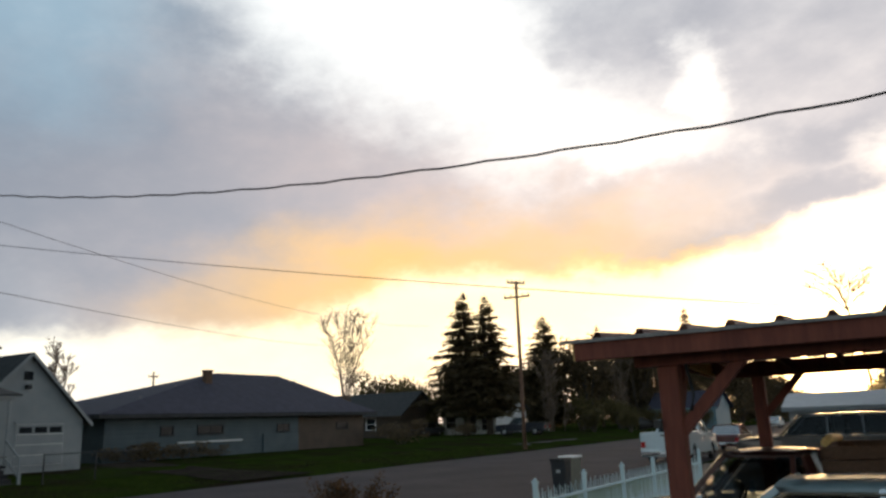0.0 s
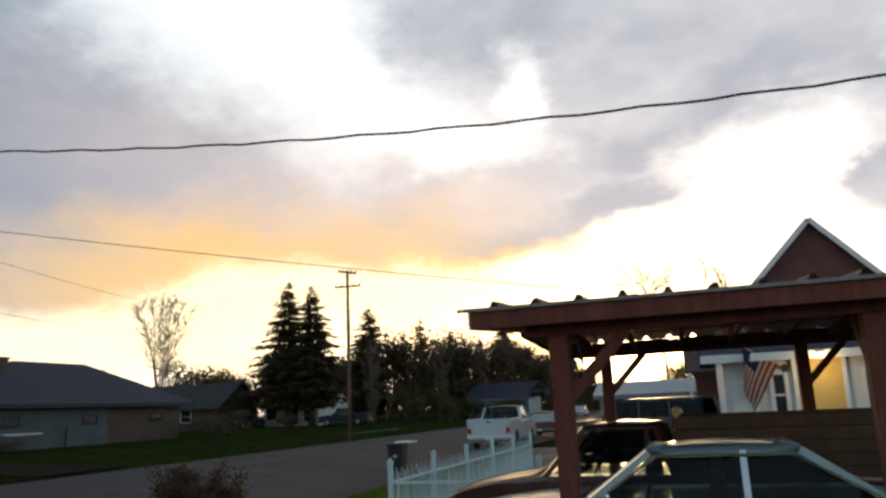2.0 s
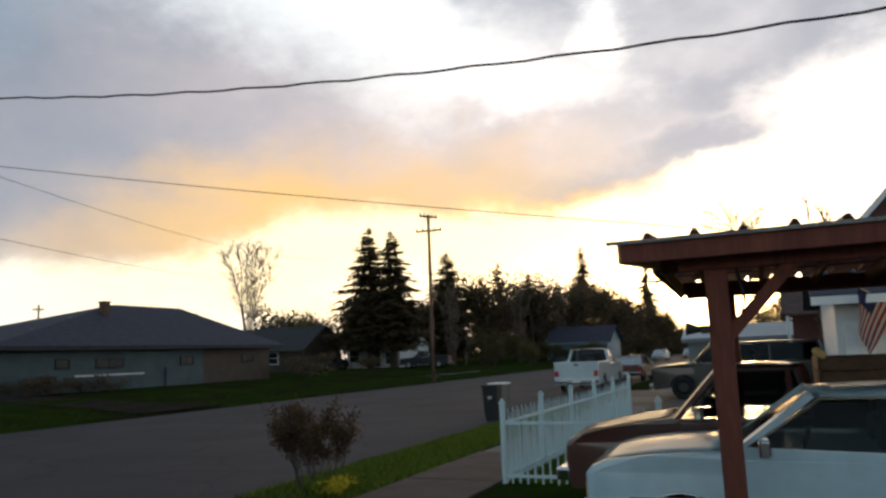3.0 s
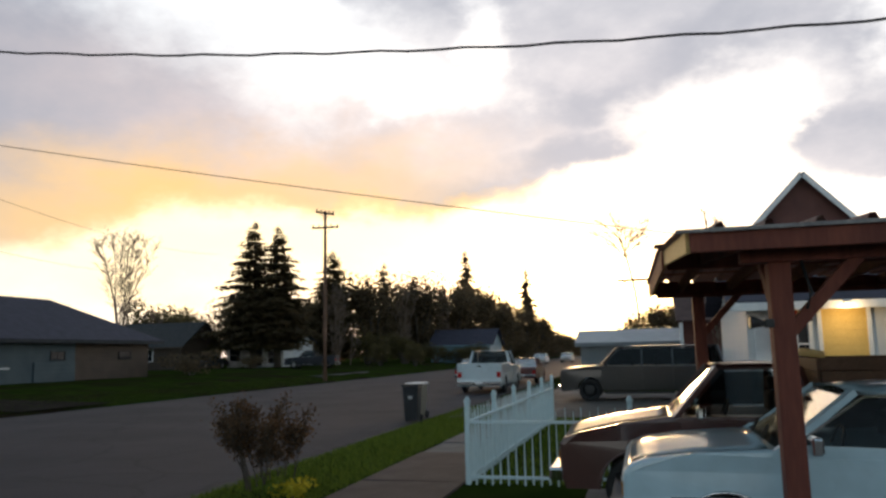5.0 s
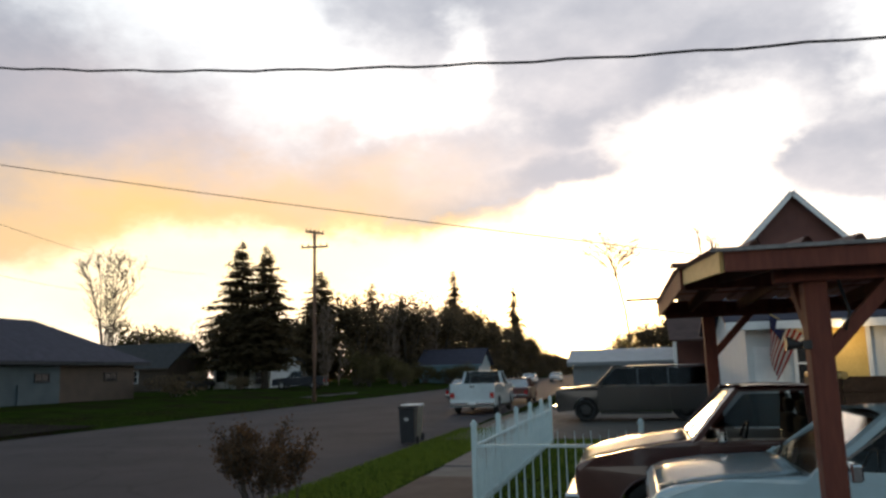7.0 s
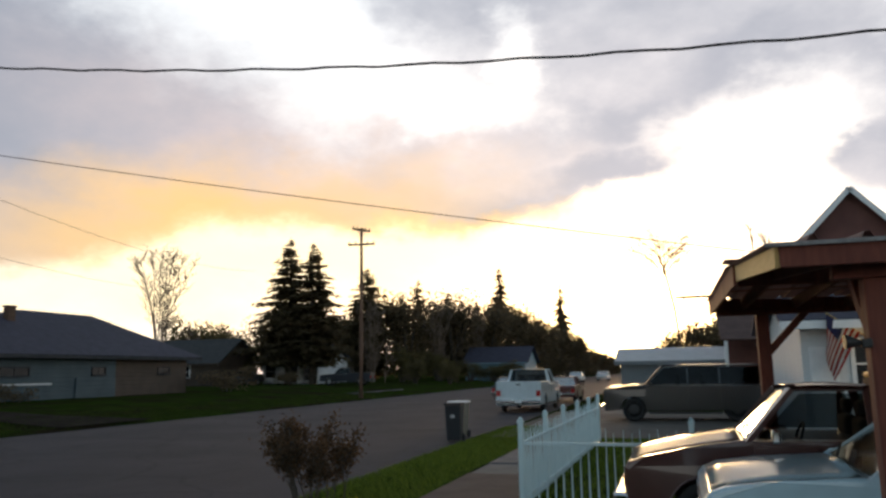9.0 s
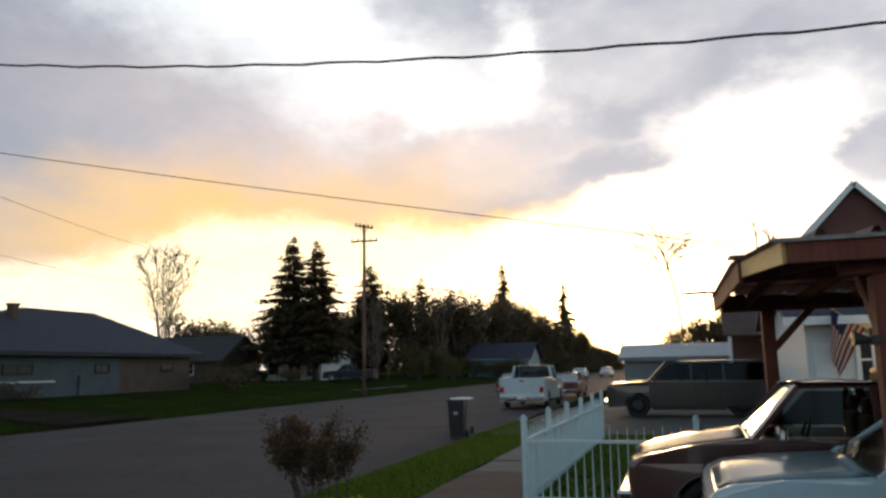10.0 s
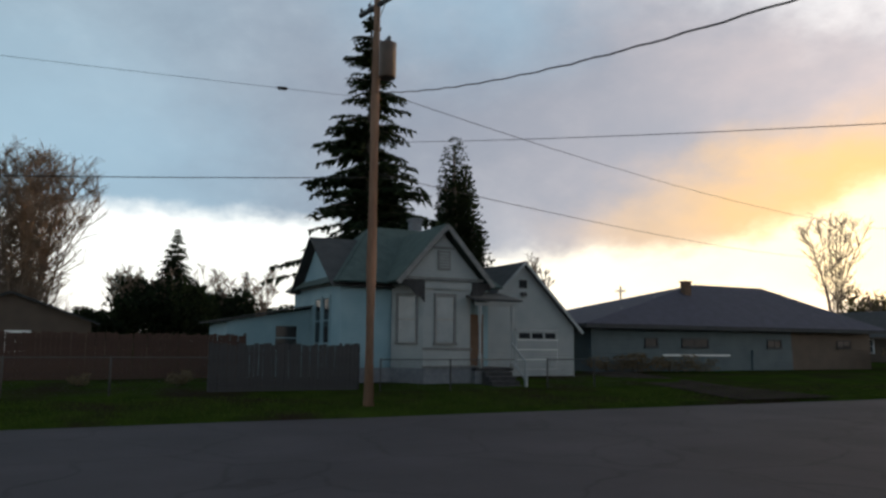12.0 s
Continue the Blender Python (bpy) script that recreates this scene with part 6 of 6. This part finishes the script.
# houses on this side of the street, beyond the carport
tall = simple_house("tall dark red house with a white-edged steep gable", 4.14, 12.74, 38, 48, 0.05, 5.1, 9.66, "y", RED_SIDING, SHINGLE_DARK, [("s", 6.2, 1.2, 0.9, 1.4)], 0.35)
chimney(tall, 9.9, 43, 7.6, 9.7, 0.5, 0.5)
part("porch_roof", slab_between([(2.4, 34.5, 2.9), (9.8, 34.5, 2.9), (9.8, 38.0, 4.6), (2.4, 38.0, 4.6)], 0.08), SHINGLE_RED, tall)
for x in (2.6, 4.7, 6.8, 9.5):
    part("porch_post", box(x - 0.07, 34.6, 0.05, x + 0.07, 34.74, 2.9, 0.01), WHITE_PAINT, tall)
part("porch_wall", box(2.8, 37.5, 0.05, 9.6, 37.6, 4.2), RED_SIDING, tall)
white = simple_house("low white-sided house with a pale door and yellow wall", 3.5, 9.5, 20.6, 27.0, 0.05, 2.98, 4.05, "x", WHITE_SIDING, SHINGLE, [("s", 4.78, 1.35, 0.26, 1.0)], 0.5)
wd = part("door", box(3.66, 20.52, 0.1, 4.28, 20.6, 2.26, 0.01), WHITE_PAINT, white, "pale blue-white door")
part("door_knob", box(4.20, 20.47, 1.05, 4.25, 20.52, 1.1, 0.01), CHROME, wd)
part("wall_panel", box(5.2, 20.5, 0.1, 6.2, 20.6, 2.80, 0.005), YELLOW_SIDING, white, "yellow clapboard wall panel")
for x in (5.15, 6.25):
    part("corner_board", box(x - 0.05, 20.47, 0.1, x + 0.05, 20.6, 2.86, 0.006), WHITE_PAINT, white)
lamp_fix = part("porch_lamp", box(5.62, 19.98, 2.76, 5.78, 20.14, 2.83, 0.02), WHITE_PAINT, white, "small porch lamp under the eave")
bulb = new("porch_bulb", bpy.data.lights.new("porch_bulb", "POINT"))
bulb.data.energy, bulb.data.color, bulb.data.shadow_soft_size = 20.0, (1.0, 0.70, 0.34), 0.05
bulb.matrix_basis = pose(5.70, 19.85, 2.58)
window(white, (7.2, 20.595, 1.2), -90, 1.0, 1.1, WINDOW_DARK, WHITE_PAINT, (2, 1))
simple_house("low shed with a long pale metal roof beyond the vehicles", -2.4, 3.2, 44, 49, 0.05, 2.2, 2.85, "x", GREY_SIDING, surface("pale_metal_roof", (0.42, 0.42, 0.42), (0.52, 0.52, 0.52), 2, 0.5, bump=0.1), [("s", 0.4, 1.0, 0.8, 0.8)], 0.3, "shed", "shed")
# houses across the street and far down it
simple_house("small white house behind the spruce pair", -45.2, -38.2, 80, 88, 0.6, 3.4, 5.0, "x", WHITE_SIDING, SHINGLE_DARK, [("s", -44.2, 1.3, 1.3, 1.4), ("s", -39.4, 1.0, 1.3, 1.4), ("s", -41.2, 0.7, 0.9, 2.0)], 0.5)
simple_house("low distant house with a blue-grey roof", -28.6, -19.9, 108, 117, 0.1, 3.0, 5.1, "x", BLUE_SIDING, SHINGLE, [], 0.5)
simple_house("reddish-roofed house behind the ranch house", -66.0, -55.0, 50, 58, 0.6, 4.0, 6.2, "x", BROWN_WALL, SHINGLE_RED, [("e", 54, 1.6, 1.2, 1.2)], 0.5)
simple_house("dark brown house in the trees beyond the ranch house", -60, -46, 72, 80, 0.6, 3.2, 5.6, "x", BROWN_WALL, SHINGLE_DARK, [("s", -50, 1.5, 1.2, 1.2)], 0.5)
simple_house("low dark-roofed shed beyond the plank fence", -52, -45, -5.2, 2.4, 0.6, 2.9, 4.3, "x", BROWN_WALL, SHINGLE_DARK, [("e", -1, 1.4, 1.0, 0.9)], 0.4, "shed", "shed")

# ---- flag on its staff ----
flag = empty("flag", 4.52, 20.1, 2.2)
tagged(flag, "striped flag with a starred blue corner on a staff", "flag")
bm = bmesh.new()
tube(bm, [(0.42, 0.46, 0.28), (-0.56, -0.2, 0.86)], 0.014, 8)
part("staff", bm, PINE, flag)
part("bracket", box(0.36, 0.40, 0.2, 0.5, 0.49, 0.38, 0.01), BLACK_TRIM, flag)
FLAG_RED = surface("flag_red", (0.36, 0.03, 0.03), (0.45, 0.05, 0.05), 6, 0.9, bump=0.1)
FLAG_WHITE = surface("flag_white", (0.66, 0.66, 0.66), (0.75, 0.75, 0.75), 6, 0.9, bump=0.1)
FLAG_BLUE = surface("flag_blue", (0.02, 0.03, 0.10), (0.03, 0.04, 0.14), 6, 0.9, bump=0.1)


def flag_point(u, v):
    """u along the fly, v down the hoist; the cloth hangs in soft folds."""
    p = Vector((-0.52, -0.17, 0.83)).lerp(Vector((0.27, 0.34, 0.38)), v)
    fall = Vector((-0.06, -0.02, -0.85)).lerp(Vector((-0.72, -0.08, -1.14)), v)
    return p + fall * u + Vector((0.05 * math.sin(6 * v + 3 * u), 0.10 * math.sin(9 * v + 2.0 * u), 0)) * u


for k in range(13):
    bm = bmesh.new()
    u0 = 0.4 if k < 7 else 0.0
    g = [[bm.verts.new(flag_point(u0 + (1 - u0) * i / 12, (k + j / 2) / 13)) for j in range(3)] for i in range(13)]
    for i in range(12):
        for j in range(2):
            bm.faces.new((g[i][j], g[i + 1][j], g[i + 1][j + 1], g[i][j + 1])).smooth = True
    bmesh.ops.solidify(bm, geom=bm.faces[:], thickness=0.003)
    part("stripe", bm, FLAG_RED if k % 2 == 0 else FLAG_WHITE, flag)
bm = bmesh.new()
g = [[bm.verts.new(flag_point(0.4 * i / 8, 7 / 13 * j / 8)) for j in range(9)] for i in range(9)]
for i in range(8):
    for j in range(8):
        bm.faces.new((g[i][j], g[i + 1][j], g[i + 1][j + 1], g[i][j + 1])).smooth = True
bmesh.ops.solidify(bm, geom=bm.faces[:], thickness=0.003)
part("canton", bm, FLAG_BLUE, flag)

# ---- plank fences and wire fence in front of the old house ----
def plank_fence(label, a, b, z0, h, mat, w=0.14, seed=1):
    rnd = random.Random(seed)
    a, b = Vector((*a, 0)), Vector((*b, 0))
    L = (b - a).length
    ang = math.degrees(math.atan2(b.y - a.y, b.x - a.x))
    f = empty("plank_fence", a.x, a.y, z0, ang)
    tagged(f, label, "fence", "plank fences")
    me = bpy.data.meshes.new("plank")
    bm = box(0.004, -0.011, 0, w - 0.004, 0.011, h, 0.003)
    bm.to_mesh(me)
    bm.free()
    me.materials.append(mat)
    for i in range(int(L / w)):
        ob = new("plank", me)
        ob.parent = f
        ob.matrix_basis = pose(i * w, rnd.uniform(-0.006, 0.006), rnd.uniform(-0.05, 0.03), 0, rnd.uniform(-0.6, 0.6), 0)
    for z in (0.35, h - 0.3):
        part("rail", box(0, 0.012, z - 0.04, L, 0.05, z + 0.04), mat, f)
    for i in range(int(L / 2.4) + 1):
        x = min(i * 2.4, L - 0.1)
        part("post", box(x, 0.05, -0.3, x + 0.09, 0.14, h + 0.05), mat, f)
    return f


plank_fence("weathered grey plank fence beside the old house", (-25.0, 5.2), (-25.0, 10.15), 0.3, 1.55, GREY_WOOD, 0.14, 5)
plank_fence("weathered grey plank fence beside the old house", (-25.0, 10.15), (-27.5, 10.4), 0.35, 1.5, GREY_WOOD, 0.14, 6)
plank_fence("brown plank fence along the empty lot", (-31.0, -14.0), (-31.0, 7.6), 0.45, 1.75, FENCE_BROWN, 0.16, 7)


def wire_fence(label, pts, h):
    f = new("wire_fence")
    tagged(f, label, "fence")
    for (xa, ya), (xb, yb) in zip(pts, pts[1:]):
        n = max(1, round(math.hypot(xb - xa, yb - ya) / 2.6))
        for i in range(n):
            x, y = xa + (xb - xa) * i / n, ya + (yb - ya) * i / n
            z = ground_z(x, y)
            bm = bmesh.new()
            tube(bm, [(x, y, z - 0.1), (x, y, z + h), (x, y, z + h + 0.05)], [0.03, 0.03, 0.012], 8)
            part("post", bm, OLD_WIRE, f)
        za, zb = ground_z(xa, ya), ground_z(xb, yb)
        bm = bmesh.new()
        tube(bm, [(xa, ya, za + h), (xb, yb, zb + h)], 0.02, 6)
        part("top_rail", bm, OLD_WIRE, f)
        bm = bmesh.new()
        ln = math.hypot(xb - xa, yb - ya)
        k = int(ln / 0.16)
        for i in range(-int(h / 0.16), k):
            for s in (0, 1):
                t0, t1 = max(i, 0) / k, min(i + h / 0.16, k) / k
                if t1 <= t0:
                    continue
                z0r, z1r = (max(i, 0) - i) * 0.16, (min(i + h / 0.16, k) - i) * 0.16
                if s:
                    z0r, z1r = h - z0r, h - z1r
                p = (xa + (xb - xa) * t0, ya + (yb - ya) * t0, za + (zb - za) * t0 + z0r)
                q = (xa + (xb - xa) * t1, ya + (yb - ya) * t1, za + (zb - za) * t1 + z1r)
                beam_between(bm, p, q, 0.003, 0.003)
        part("mesh", bm, OLD_WIRE, f, "thin chain-link mesh")
    return f


wire_fence("low chain-link fence around the old house lot", [(-24.2, 10.6), (-24.2, 15.8)], 1.05)
wire_fence("low chain-link fence along the neighbouring lot", [(-24.2, 17.2), (-24.4, 21.6)], 1.05)
wire_fence("chain-link fence along the empty lot", [(-24.5, -14.0), (-24.5, 5.1)], 1.1)
